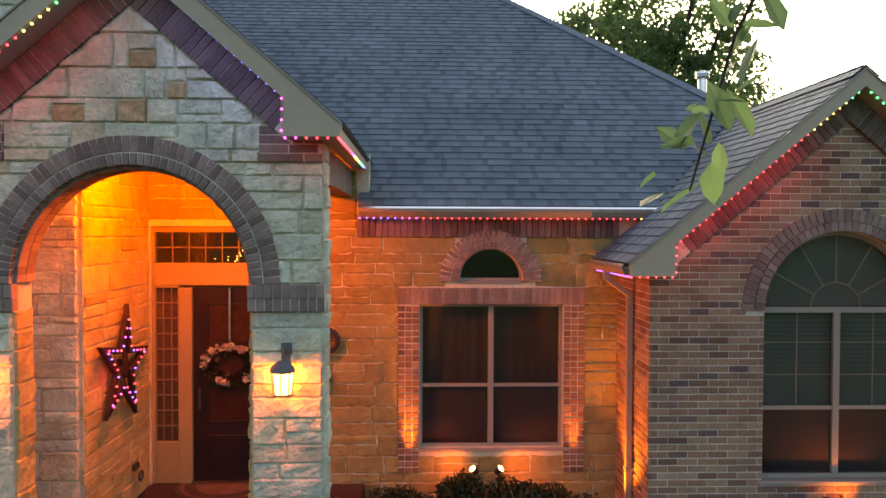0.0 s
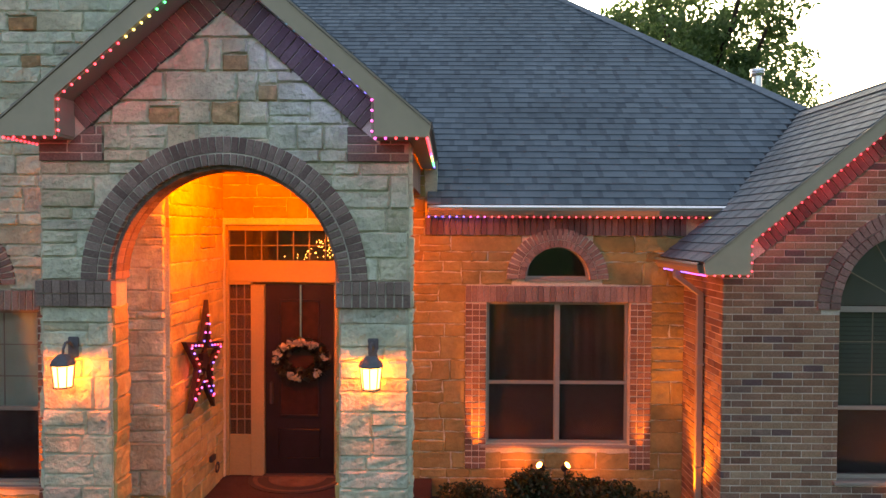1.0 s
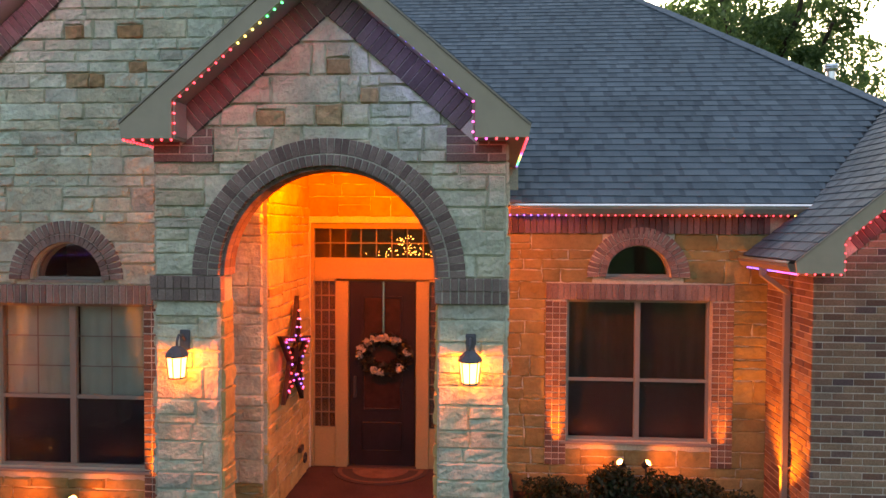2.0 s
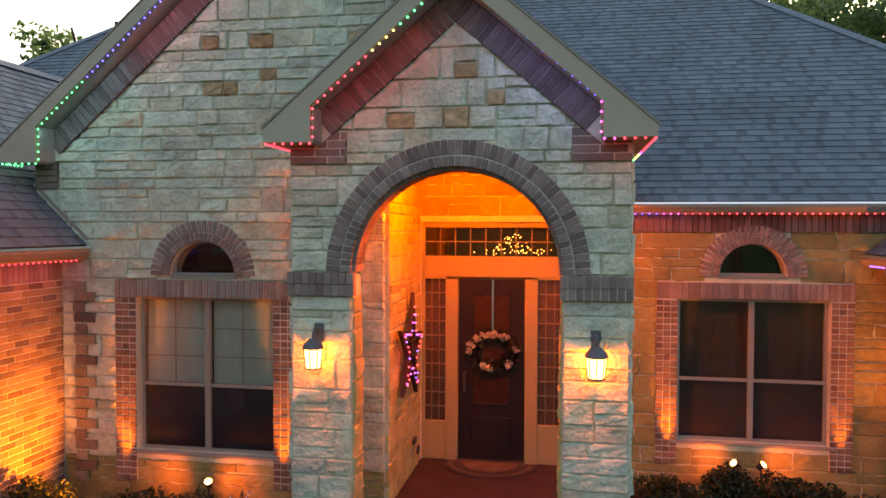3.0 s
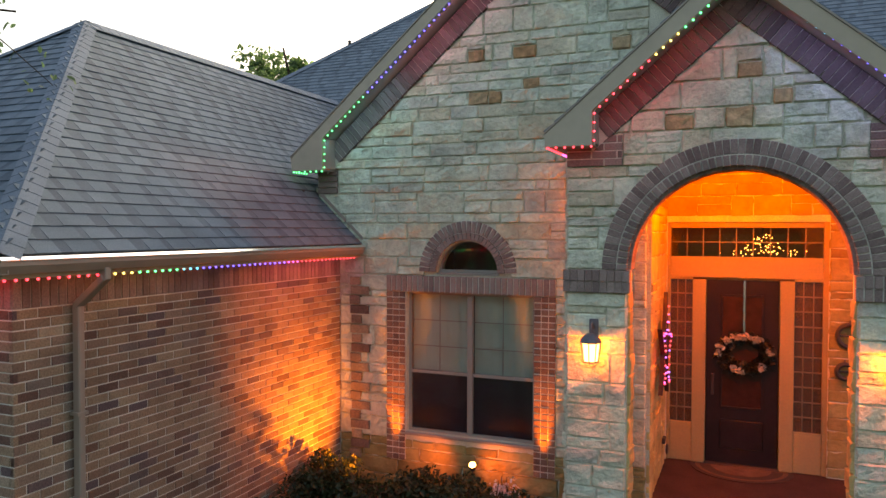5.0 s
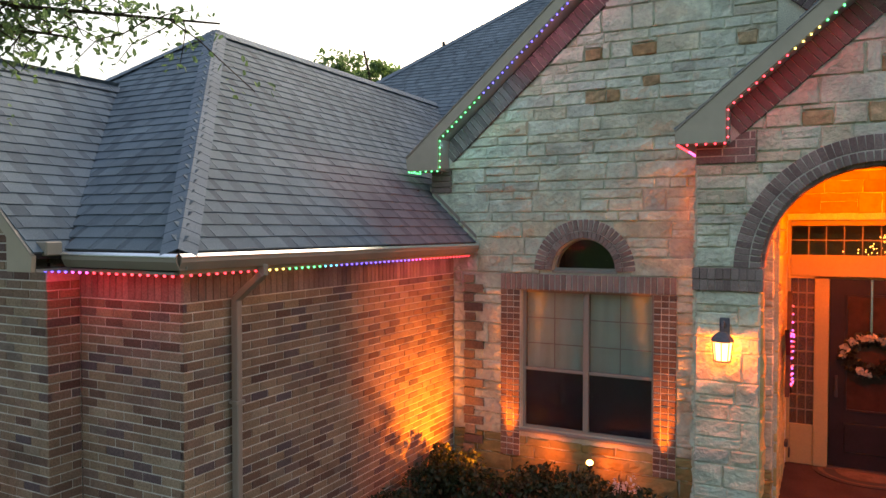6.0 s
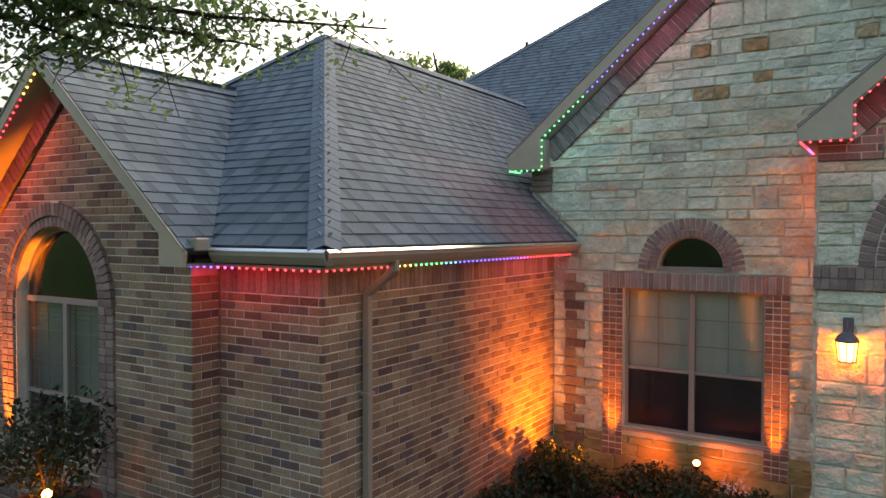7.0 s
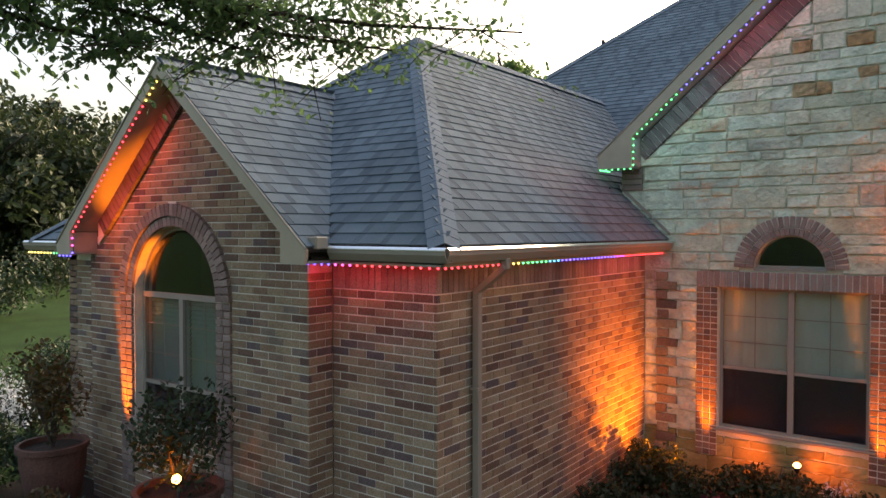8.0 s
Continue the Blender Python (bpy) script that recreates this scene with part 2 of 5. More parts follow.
def box(bm, x0, x1, y0, y1, z0, z1, bevel=0.0):
    v = bmesh.ops.create_cube(bm, size=1.0, matrix=Matrix.Translation(((x0 + x1) / 2, (y0 + y1) / 2, (z0 + z1) / 2)) @ Matrix.Diagonal((x1 - x0, y1 - y0, z1 - z0, 1)))["verts"]
    if bevel:
        es = list({e for w in v for e in w.link_edges})
        bmesh.ops.bevel(bm, geom=es, offset=bevel, segments=1, affect="EDGES")
    return bm


def boxes(*args, bevel=0.0):
    bm = bmesh.new()
    for a in args:
        box(bm, *a, bevel=bevel)
    return bm


def cyl(bm, a, b, r0, r1=None, n=12):
    a, b = Vector(a), Vector(b)
    d = b - a
    m = Matrix.Translation((a + b) / 2) @ d.to_track_quat("Z", "Y").to_matrix().to_4x4()
    bmesh.ops.create_cone(bm, cap_ends=True, segments=n, radius1=r0, radius2=r0 if r1 is None else r1, depth=d.length, matrix=m)
    return bm


def tube(points, r, n=8):
    bm = bmesh.new()
    for a, b in zip(points, points[1:]):
        cyl(bm, a, b, r, r, n)
    return bm


def lathe(profile, n=24, at=(0, 0, 0)):
    """A turned body from (radius, height) pairs."""
    verts, faces = [], []
    for r, h in profile:
        for i in range(n):
            a = 2 * math.pi * i / n
            verts.append((at[0] + r * math.cos(a), at[1] + r * math.sin(a), at[2] + h))
    for k in range(len(profile) - 1):
        for i in range(n):
            j = (i + 1) % n
            faces.append((k * n + i, k * n + j, (k + 1) * n + j, (k + 1) * n + i))
    return verts, faces


def prism(loops, depth, m):
    """The area inside loops (outer, then holes) of (u, v), thickened by depth behind w = 0 and laid by m."""
    bm = bmesh.new()
    edges = []
    for lp in loops:
        vs = [bm.verts.new((u, v, 0)) for u, v in lp]
        edges += [bm.edges.new((a, b)) for a, b in zip(vs, vs[1:] + vs[:1])]
    bmesh.ops.triangle_fill(bm, edges=edges, use_beauty=True)
    out = bmesh.ops.extrude_face_region(bm, geom=list(bm.faces))
    bmesh.ops.translate(bm, vec=(0, 0, -depth), verts=[g for g in out["geom"] if isinstance(g, bmesh.types.BMVert)])
    bmesh.ops.recalc_face_normals(bm, faces=bm.faces)
    bmesh.ops.transform(bm, matrix=m, verts=bm.verts)
    return bm


def face_frame(side, at):
    """Maps (u, v, w): u along a wall, v up, w out of it. side: the way the wall faces."""
    u, w = {"front": ((1, 0, 0), (0, -1, 0)), "right": ((0, 1, 0), (1, 0, 0)), "left": ((0, -1, 0), (-1, 0, 0)), "back": ((-1, 0, 0), (0, 1, 0))}[side]
    m = Matrix((u, (0, 0, 1), w)).transposed().to_4x4()
    m.translation = at
    return m


def arch_loop(c, spring, r, base, n=24):
    return [(c - r, base)] + [(c - r * math.cos(math.pi * i / n), spring + r * math.sin(math.pi * i / n)) for i in range(n + 1)] + [(c + r, base)]


def cut(spans, a, b):
    out = []
    for s, e in spans:
        if b <= s or a >= e:
            out.append((s, e))
        else:
            if a > s:
                out.append((s, a))
            if b < e:
                out.append((b, e))
    return out


BRICK_L, BRICK_H = 0.218, 0.0775


def brick_mesh(l, h, w, material):
    me = bpy.data.meshes.new("brick")
    c = 0.004
    vs = [(0, 0, -0.03), (l, 0, -0.03), (l, h, -0.03), (0, h, -0.03), (0, 0, w - c), (l, 0, w - c), (l, h, w - c), (0, h, w - c), (c, c, w), (l - c, c, w), (l - c, h - c, w), (c, h - c, w)]
    me.from_pydata(vs, [], [(0, 1, 5, 4), (1, 2, 6, 5), (2, 3, 7, 6), (3, 0, 4, 7), (4, 5, 9, 8), (5, 6, 10, 9), (6, 7, 11, 10), (7, 4, 8, 11), (8, 9, 10, 11)])
    me.materials.append(material)
    return me


SHARED = {}


def lay_pieces(parent, places, material, name="brick", limit=300, near=None, rest="more_bricks", lift=0.0):
    """Pieces at (matrix, length, height, proud). Those nearest to a point of the plan become parts of their own; the others are joined."""
    if near is not None:
        places = sorted(places, key=lambda p: (p[0].translation - Vector(near)).length)
    verts, faces = [], []
    for i, (m, l, h, w) in enumerate(places):
        key = (round(l, 2), round(h, 3), round(w + lift, 3), material.name)
        if key not in SHARED:
            SHARED[key] = brick_mesh(key[0], key[1], key[2], material)
        me = SHARED[key]
        if i < limit:
            ob = new(name, me)
            ob.parent = parent
            ob.matrix_basis = m
        else:
            k = len(verts)
            verts += [tuple(m @ v.co) for v in me.vertices]
            faces += [tuple(k + j for j in f.vertices) for f in me.polygons]
    if verts:
        ob = mesh_part(rest, verts, faces, material, parent)
        ob["kind"] = "stuff"


def brick_field(m, u0, u1, v0, v1, limits=None, shift=0.0):
    """Running-bond bricks over a wall: limits(v) gives the free stretches of u at height v."""
    out = []
    k, v = 0, v0
    while v + BRICK_H <= v1 + 0.01:
        free = [(u0, u1)]
        if limits:
            free = limits(v + 0.005, v + BRICK_H - 0.005, free)
        for a, b in free:
            u = u0 + shift - (BRICK_L / 2 if k % 2 else 0) - BRICK_L
            while u < b:
                s, e = max(u, a), min(u + BRICK_L - 0.008, b)
                if e - s > 0.03:
                    out.append((m @ Matrix.Translation((s, v + 0.0055, 0)), e - s, BRICK_H - 0.011, random.choice((0.005, 0.007, 0.009))))
                u += BRICK_L
        k += 1
        v += BRICK_H
    return out


def soldier_run(m, u0, u1, v, h=0.2, w=0.075, proud=0.012):
    out, n = [], max(1, round((u1 - u0) / w))
    step = (u1 - u0) / n
    for i in range(n):
        out.append((m @ Matrix.Translation((u0 + i * step + 0.004, v, 0)), step - 0.009, h, proud))
    return out


def arch_ring(m, c, spring, r, depth, n, proud=0.018):
    """Bricks standing round a half circle."""
    out = []
    w = math.pi * (r + depth / 2) / n
    for i in range(n):
        a = math.pi * (i + 0.5) / n
        rot = Matrix.Rotation(a - math.pi / 2, 4, "Z")
        out.append((m @ Matrix.Translation((c, spring, 0)) @ rot @ Matrix.Translation((-w / 2 + 0.004, r + 0.004, 0)), w - 0.009, depth - 0.008, proud))
    return out


def stone_mesh(l, h, proud):
    """A rock-faced ashlar block."""
    nu, nv = max(5, round(l / 0.06)), max(5, round(h / 0.045))
    cu, cv = min(0.014, l * 0.2), min(0.012, h * 0.2)
    us = [0] + [cu + (l - 2 * cu) * i / (nu - 2) for i in range(nu - 1)] + [l]
    vs = [0] + [cv + (h - 2 * cv) * j / (nv - 2) for j in range(nv - 1)] + [h]
    verts, faces = [], []
    seed = random.uniform(0, 99)
    for j in range(nv + 1):
        for i in range(nu + 1):
            edge = i in (0, nu) or j in (0, nv)
            u, v = us[i], vs[j]
            if edge:
                n = 0.022 * noise.noise((u * 9 + seed, v * 9, 1)) + 0.008 * noise.noise((u * 30 + seed, v * 30, 1))
                u += n if i in (0, nu) else 0
                v += n if j in (0, nv) else 0
                w = proud * 0.16
            else:
                w = proud * (0.8 + 0.6 * noise.noise((u * 6 + seed, v * 6, seed)) + 0.42 * noise.noise((u * 21 + seed, v * 21, seed)))
            verts.append((u, v, w))
    for j in range(nv):
        for i in range(nu):
            a = j * (nu + 1) + i
            faces.append((a, a + 1, a + nu + 2, a + nu + 1))
    rim = [i for i in range(nu + 1)] + [j * (nu + 1) + nu for j in range(1, nv + 1)] + [nv * (nu + 1) + i for i in range(nu - 1, -1, -1)] + [j * (nu + 1) for j in range(nv - 1, 0, -1)]
    k = len(verts)
    verts += [(verts[i][0], verts[i][1], -0.03) for i in rim]
    for a in range(len(rim)):
        b = (a + 1) % len(rim)
        faces.append((rim[b], rim[a], k + a, k + b))
    return verts, faces


def stone_field(parent, m, u0, u1, v0, v1, limits=None, rust=(), seed=3, tall=0.24, lmax=0.72, block=None, relief=1.0, breaks=(), amber_below=None):
    """Random-coursed ashlar; rust: centres of the rust-coloured blocks."""
    rnd = random.Random(seed)
    v = v0
    while v < v1 - 0.02:
        h = min(rnd.choice((0.12, 0.16, 0.2, 0.23, 0.26, tall + 0.05)), v1 - v)
        for k in breaks:
            if v + 0.02 < k < v + h + 0.08:
                h = k - v
                break
        if v1 - v - h < 0.07:
            h = v1 - v
        free = [(u0, u1)]
        if limits:
            free = limits(v + 0.01, v + h - 0.01, free)
        for a, b in free:
            u = a
            while u < b - 0.03:
                l = rnd.uniform(0.22, lmax * 1.25) * (0.75 if h < 0.14 else 1.0)
                if b - u - l < 0.14:
                    l = b - u
                pieces = [(u, v, l, h)]
                if h > 0.19 and l > 0.3 and rnd.random() < 0.42:
                    k = rnd.uniform(0.35, 0.65)
                    q = rnd.uniform(0.35, 0.65) if l > 0.55 else 1.0
                    pieces = [(u, v, l, h * k), (u, v + h * k, l * q, h * (1 - k))] + ([(u + l * q, v + h * k, l * (1 - q), h * (1 - k))] if q < 1 else [])
                    if rnd.random() < 0.5:
                        pieces = [(a_, 2 * v + h - b_ - d_, c_, d_) for a_, b_, c_, d_ in pieces]
                hit = [ru for ru, rv in rust if u <= ru <= u + l and v <= rv <= v + h]
                if hit and l > 0.34:
                    a0, a1 = max(u, hit[0] - 0.11), min(u + l, hit[0] + 0.11)
                    a0, a1 = (u if a0 - u < 0.1 else a0), (u + l if u + l - a1 < 0.1 else a1)
                    pieces = [(s, v, e - s, h) for s, e in ((u, a0), (a0, a1), (a1, u + l)) if e - s > 0.05]
                    if h > 0.19:
                        pieces = [q for q in pieces if q[0] != a0] + [(a0, v, a1 - a0, 0.15), (a0, v + 0.15, a1 - a0, h - 0.15)]
                        rust = [(ru, v + 0.05 if ru == hit[0] and v <= rv <= v + h else rv) for ru, rv in rust]
                for pu, pv, pl, ph in pieces:
                    red = any(pu <= ru <= pu + pl and pv <= rv <= pv + ph for ru, rv in rust)
                    verts, faces = stone_mesh(pl - 0.008, ph - 0.009, rnd.uniform(0.022, 0.042) * relief)
                    ob = mesh_part("stone", verts, faces, M_RUST if red else (M_STONE_AMBER_DIM if amber_below and pv + ph < amber_below else (block or M_STONE)), parent)
                    ob.matrix_basis = m @ Matrix.Translation((pu + 0.0045, pv + 0.0045, 0))
                u += l
        v += h


def scan(poly, s):
    xs = []
    for (x0, y0), (x1, y1) in zip(poly, poly[1:] + poly[:1]):
        if (y0 <= s) != (y1 <= s):
            xs.append(x0 + (s - y0) / (y1 - y0) * (x1 - x0))
    xs.sort()
    return list(zip(xs[::2], xs[1::2]))


def roof_plane(parent, pts, near=None, seed=1, name="roof_slope", expo=0.145, shingles=True, limit=300):
    """A roof slope: a deck and overlapping shingles over the flat outline pts."""
    rnd = random.Random(seed)
    pts = [Vector(p) for p in pts]
    n = Vector((0, 0, 0))
    for a, b in zip(pts, pts[1:] + pts[:1]):
        n += (a - pts[0]).cross(b - pts[0])
    n = n.normalized() if n.z > 0 else -n.normalized()
    u = Vector((0, 0, 1)).cross(n).normalized()
    s = n.cross(u)
    if s.z < 0:
        s, u = -s, -u
    m = Matrix((u, s, n)).transposed().to_4x4()
    low = min(pts, key=lambda p: p.z)
    m.translation = low
    inv = m.inverted()
    poly = [((inv @ p).x, (inv @ p).y) for p in pts]
    deck = part(name, prism([poly], 0.06, m), M_DECK, parent)
    if not shingles:
        return deck
    verts, faces, singles = [], [], []
    top = max(p[1] for p in poly)
    k = 0
    y = 0.0
    while y < top:
        for a, b in scan(poly, y + expo * 0.45):
            x, thick = a - rnd.uniform(0, 0.3), rnd.random() < 0.5
            while x < b:
                thick = not thick
                l = rnd.choice((0.16, 0.2, 0.25, 0.3)) if thick else rnd.choice((0.07, 0.1, 0.14))
                x0, x1 = max(x, a), min(x + l, b)
                if x1 - x0 > 0.015:
                    t = rnd.choice((0.016, 0.0175)) if thick else 0.0125
                    y0 = y - rnd.uniform(-0.002, 0.004)
                    y1 = y + expo * 1.25
                    singles.append((x0, x1, y0, y1, t, thick))
                x += l
        y += expo
        k += 1
    quads = [(0, 1, 2, 3), (4, 5, 1, 0), (5, 6, 2, 1), (7, 4, 0, 3)]
    if near is not None:
        q = inv @ Vector(near)
        singles.sort(key=lambda e: (e[0] - q.x) ** 2 + (e[2] - q.y) ** 2)
    marks = []
    for i, (x0, x1, y0, y1, t, thick) in enumerate(singles):
        vs = [(x0, y0, t), (x1, y0, t), (x1, y1, 0.002), (x0, y1, 0.002), (x0, y0, 0), (x1, y0, 0), (x1, y1, -0.004), (x0, y1, -0.004)]
        if near is not None and i < limit:
            key = ("shingle", round(x1 - x0, 2), t)
            if key not in SHARED:
                w = key[1]
                me = bpy.data.meshes.new("shingle")
                me.from_pydata([(0, 0, t), (w, 0, t), (w, expo * 1.25, 0.002), (0, expo * 1.25, 0.002), (0, 0, 0), (w, 0, 0), (w, expo * 1.25, -0.004), (0, expo * 1.25, -0.004)], [], quads)
                me.materials.append(M_SHINGLE if thick else M_SHINGLE_DK)
                SHARED[key] = me
            ob = new("shingle", SHARED[key])
            ob.parent = deck
            ob.matrix_basis = m @ Matrix.Translation((x0, y0, 0))
        else:
            b0 = len(verts)
            verts += [tuple(m @ Vector(v)) for v in vs]
            faces += [tuple(b0 + j for j in f) for f in quads]
            marks += [0 if thick else 1] * len(quads)
    if verts:
        ob = mesh_part("shingles", verts, faces, M_SHINGLE, deck)
        ob["kind"] = "stuff"
        ob.data.materials.append(M_SHINGLE_DK)
        ob.data.polygons.foreach_set("material_index", marks)
    return deck


def cap_run(parent, a, b, w=0.15, seed=5, drops=None):
    """Overlapping cap shingles along a hip or ridge from the low end a to b."""
    rnd = random.Random(seed)
    a, b = Vector(a), Vector(b)
    d = (b - a).normalized()
    side = d.cross(Vector((0, 0, 1))).normalized()
    up = side.cross(d)
    drop = 0.8 if abs(d.z) < 0.1 else 0.5
    drops = drops or (drop, drop)
    verts, faces, s, total = [], [], 0.0, (b - a).length
    while s < total:
        e = min(s + 0.2, total)
        k = len(verts)
        for t, lift in ((s, 0.032), (e, 0.027)):
            for q in (-1, 0, 1):
                verts.append(tuple(a + d * t + side * q * w + up * (lift - (drops[q > 0] * w if q else 0) + rnd.uniform(0, 0.001))))
        faces += [(k, k + 1, k + 4, k + 3), (k + 1, k + 2, k + 5, k + 4)]
        for q in range(3):
            verts.append(tuple(Vector(verts[k + q]) - up * 0.006))
        faces += [(k + 6, k + 7, k + 1, k), (k + 7, k + 8, k + 2, k + 1)]
        s += 0.145
    ob = mesh_part("ridge_caps", verts, faces, M_CAP, parent)
    ob["kind"] = "stuff"
    return ob


# ---- ground ----
def sheet(name, loops, z, mat, label, category, depth=0.02):
    ob = part(name, prism(loops, depth, Matrix.Translation((0, 0, z))), mat)
    return tagged(ob, label, category, kind="structure")


GZ = -0.25
sheet("ground", [[(-900, -900), (900, -900), (900, 900), (-900, 900)]], GZ, M_GRASS, "dim green lawn around the house", "lawn", 0.5)
sheet("mulch_bed", [[(-7.1, 5.2), (-4.0, 5.4), (-3.9, 7.2), (-7.1, 7.2)]], GZ + 0.03, M_MULCH, "dark mulch bed under the front window", "mulch bed")
sheet("mulch_bed", [[(-0.5, 6.6), (2.6, 7.0), (2.6, 9.0), (-0.5, 9.0)]], GZ + 0.03, M_MULCH, "dark mulch bed in the recess beside the porch", "mulch bed")
sheet("mulch_bed", [[(-13.5, 0.9), (-7.0, 1.3), (-7.0, 2.55), (-13.5, 2.55)]], GZ + 0.03, M_MULCH, "dark mulch bed along the garage wall", "mulch bed")
sheet("mulch_bed", [[(2.7, 6.9), (7.2, 6.9), (7.2, 7.7), (2.7, 7.7)]], GZ + 0.03, M_MULCH, "dark mulch bed under the arched window", "mulch bed")
porch_floor = part("porch_floor", boxes((-4.0, -0.5, 5.9, 9.1, GZ, 0.0), bevel=0.01), M_PORCH)
tagged(porch_floor, "dark reddish concrete porch floor", "porch floor", kind="structure")

# ---- walls ----
PORCH_Y, GABLE_Y, RECESS_Y, WING_Y, GAR_Y, LG_Y = 6.27, 7.29, 9.03, 7.74, 2.60, 2.30
GAR_X = -7.15
F = lambda y: face_frame("front", (0, y, 0))


def wall(name, loops, m, mat, label, depth=0.22):
    ob = part(name, prism(loops, depth, m), mat)
    return tagged(ob, label, "wall", kind="structure")


def rect(u0, u1, v0, v1):
    return [(u0, v0), (u1, v0), (u1, v1), (u0, v1)]


def mortar_patch(parent, loops, m, proud):
    """Mortar between raised trim bricks."""
    part("mortar", prism(loops, proud, m @ Matrix.Translation((0, 0, proud))), M_MORTAR, parent)


def ring_loop(c, spring, r0, r1, n=32):
    arc = lambda r: [(c - r * math.cos(math.pi * i / n), spring + r * math.sin(math.pi * i / n)) for i in range(n + 1)]
    return arc(r1) + arc(r0)[::-1]


# porch front with its arch
PC, PR, PS = -2.257, 1.005, 2.69
porch_loops = [[(-3.87, GZ), (PC - PR, GZ)] + [(PC - PR * math.cos(math.pi * i / 28), PS + PR * math.sin(math.pi * i / 28)) for i in range(29)] + [(PC + PR, GZ), (-0.65, GZ), (-0.65, 3.95), (PC, 5.33), (-3.87, 3.95)]]
wall_porch = wall("wall_porch", porch_loops, F(PORCH_Y), M_MORTAR_ST, "cream limestone porch front with a brick arch", 0.3)


def porch_limits(v0, v1, free):
    for v in (v0, v1):
        if v < PS:
            free = cut(free, PC - PR, PC + PR)
        elif v < PS + PR + 0.12:
            w = math.sqrt(max(0, (PR + 0.12) ** 2 - (v - PS) ** 2))
            free = cut(free, PC - w, PC + w)
        if v > 3.86:
            k = (5.3 - v) / 0.86
            free = cut(cut(free, -9, PC - k), PC + k, 9)
    if v1 > 3.72 and v0 < 4.05:
        free = cut(cut(free, -3.9, -3.32), -1.18, -0.6)
    if v1 > 2.46 and v0 < 2.69:
        free = []
    return free


stone_field(wall_porch, F(PORCH_Y), -3.87, -0.65, GZ, 5.3, porch_limits, rust=((-2.163, 4.617), (-1.858, 4.499), (-2.81, 4.10), (-2.13, 4.12)), seed=8, lmax=0.5, breaks=(2.46, 2.69, 3.72, 3.83, 4.05))
P = []
P += arch_ring(F(PORCH_Y), PC, PS, PR - 0.005, 0.105, 52, 0.03)
P += arch_ring(F(PORCH_Y), PC, PS, PR + 0.105, 0.145, 56, 0.02)
for a, b in ((-3.90, PC - PR + 0.03), (PC + PR - 0.03, -0.62)):
    P += soldier_run(F(PORCH_Y), a, b, 2.46, 0.11, 0.075, 0.035)
    P += soldier_run(F(PORCH_Y), a, b, 2.575, 0.11, 0.075, 0.045)
for a, b in ((-3.87, -3.32), (-1.18, -0.65)):
    for k in range(4):
        P += [(F(PORCH_Y) @ Matrix.Translation((u, 3.73 + k * BRICK_H, 0)), min(0.243, b - u), BRICK_H - 0.011, 0.01) for u in ((a, a + 0.254, a + 0.508) if k % 2 else (a, a + 0.127, a + 0.381)) if b - u > 0.04]
lay_pieces(wall_porch, P, M_BRICK_DK, lift=0.028)
mortar_patch(wall_porch, [ring_loop(PC, PS, PR + 0.002, PR + 0.246, 44)], F(PORCH_Y), 0.04)
for a, b in ((-3.895, PC - PR + 0.025), (PC + PR - 0.025, -0.625)):
    mortar_patch(wall_porch, [rect(a, b, 2.462, 2.684)], F(PORCH_Y), 0.052)
for a, b in ((-3.868, -3.32), (-1.18, -0.652)):
    mortar_patch(wall_porch, [rect(a, b, 3.732, 4.03)], F(PORCH_Y), 0.031)


def rake_bricks(parent, m, c, za, p, x0, h=0.25, mat=M_BRICK_SHADED, sides=(-1, 1)):
    """Soldier bricks that follow the rake under the soffit."""
    out = []
    ang = math.atan(p)
    for sgn in sides:
        length = abs(x0 - c) / math.cos(ang)
        n = int(length / 0.078)
        for i in range(n):
            t = (i + 0.5) * 0.078
            x, z = c + sgn * t * math.cos(ang), za - t * math.sin(ang)
            rot = Matrix.Rotation(-sgn * ang, 4, "Z")
            out.append((m @ Matrix.Translation((x, z, 0)) @ rot @ Matrix.Translation((-0.034, -h, 0)), 0.068, h, random.choice((0.01, 0.014))))
        mortar_patch(parent, [[(c, za), (c, za - h / math.cos(ang) + 0.01), (x0 if sgn * (x0 - c) > 0 else 2 * c - x0, za - abs(x0 - c) * p - h / math.cos(ang) + 0.01), (x0 if sgn * (x0 - c) > 0 else 2 * c - x0, za - abs(x0 - c) * p)]], m, 0.044)
    lay_pieces(parent, out, mat, lift=0.046)


rake_bricks(wall_porch, F(PORCH_Y), PC, 5.36, 0.86, -3.62)
# pier cheeks and jambs
for nm, side, x, u0, u1 in (("wall_pier_side", "right", -0.65, 6.274, 6.57), ("wall_pier_side", "left", -3.87, -6.57, -6.274)):
    w_ = part(nm, prism([rect(u0, u1, GZ, 3.95)], 0.02, face_frame(side, (x + (0.004 if side == "right" else -0.004), 0, 0))), M_MORTAR_ST)
    tagged(w_, "rough limestone side of the porch pier", "wall", kind="structure")
    stone_field(w_, face_frame(side, (x + (0.004 if side == "right" else -0.004), 0, 0)), u0, u1, GZ, 3.9, seed=int(abs(x) * 10), lmax=0.3)
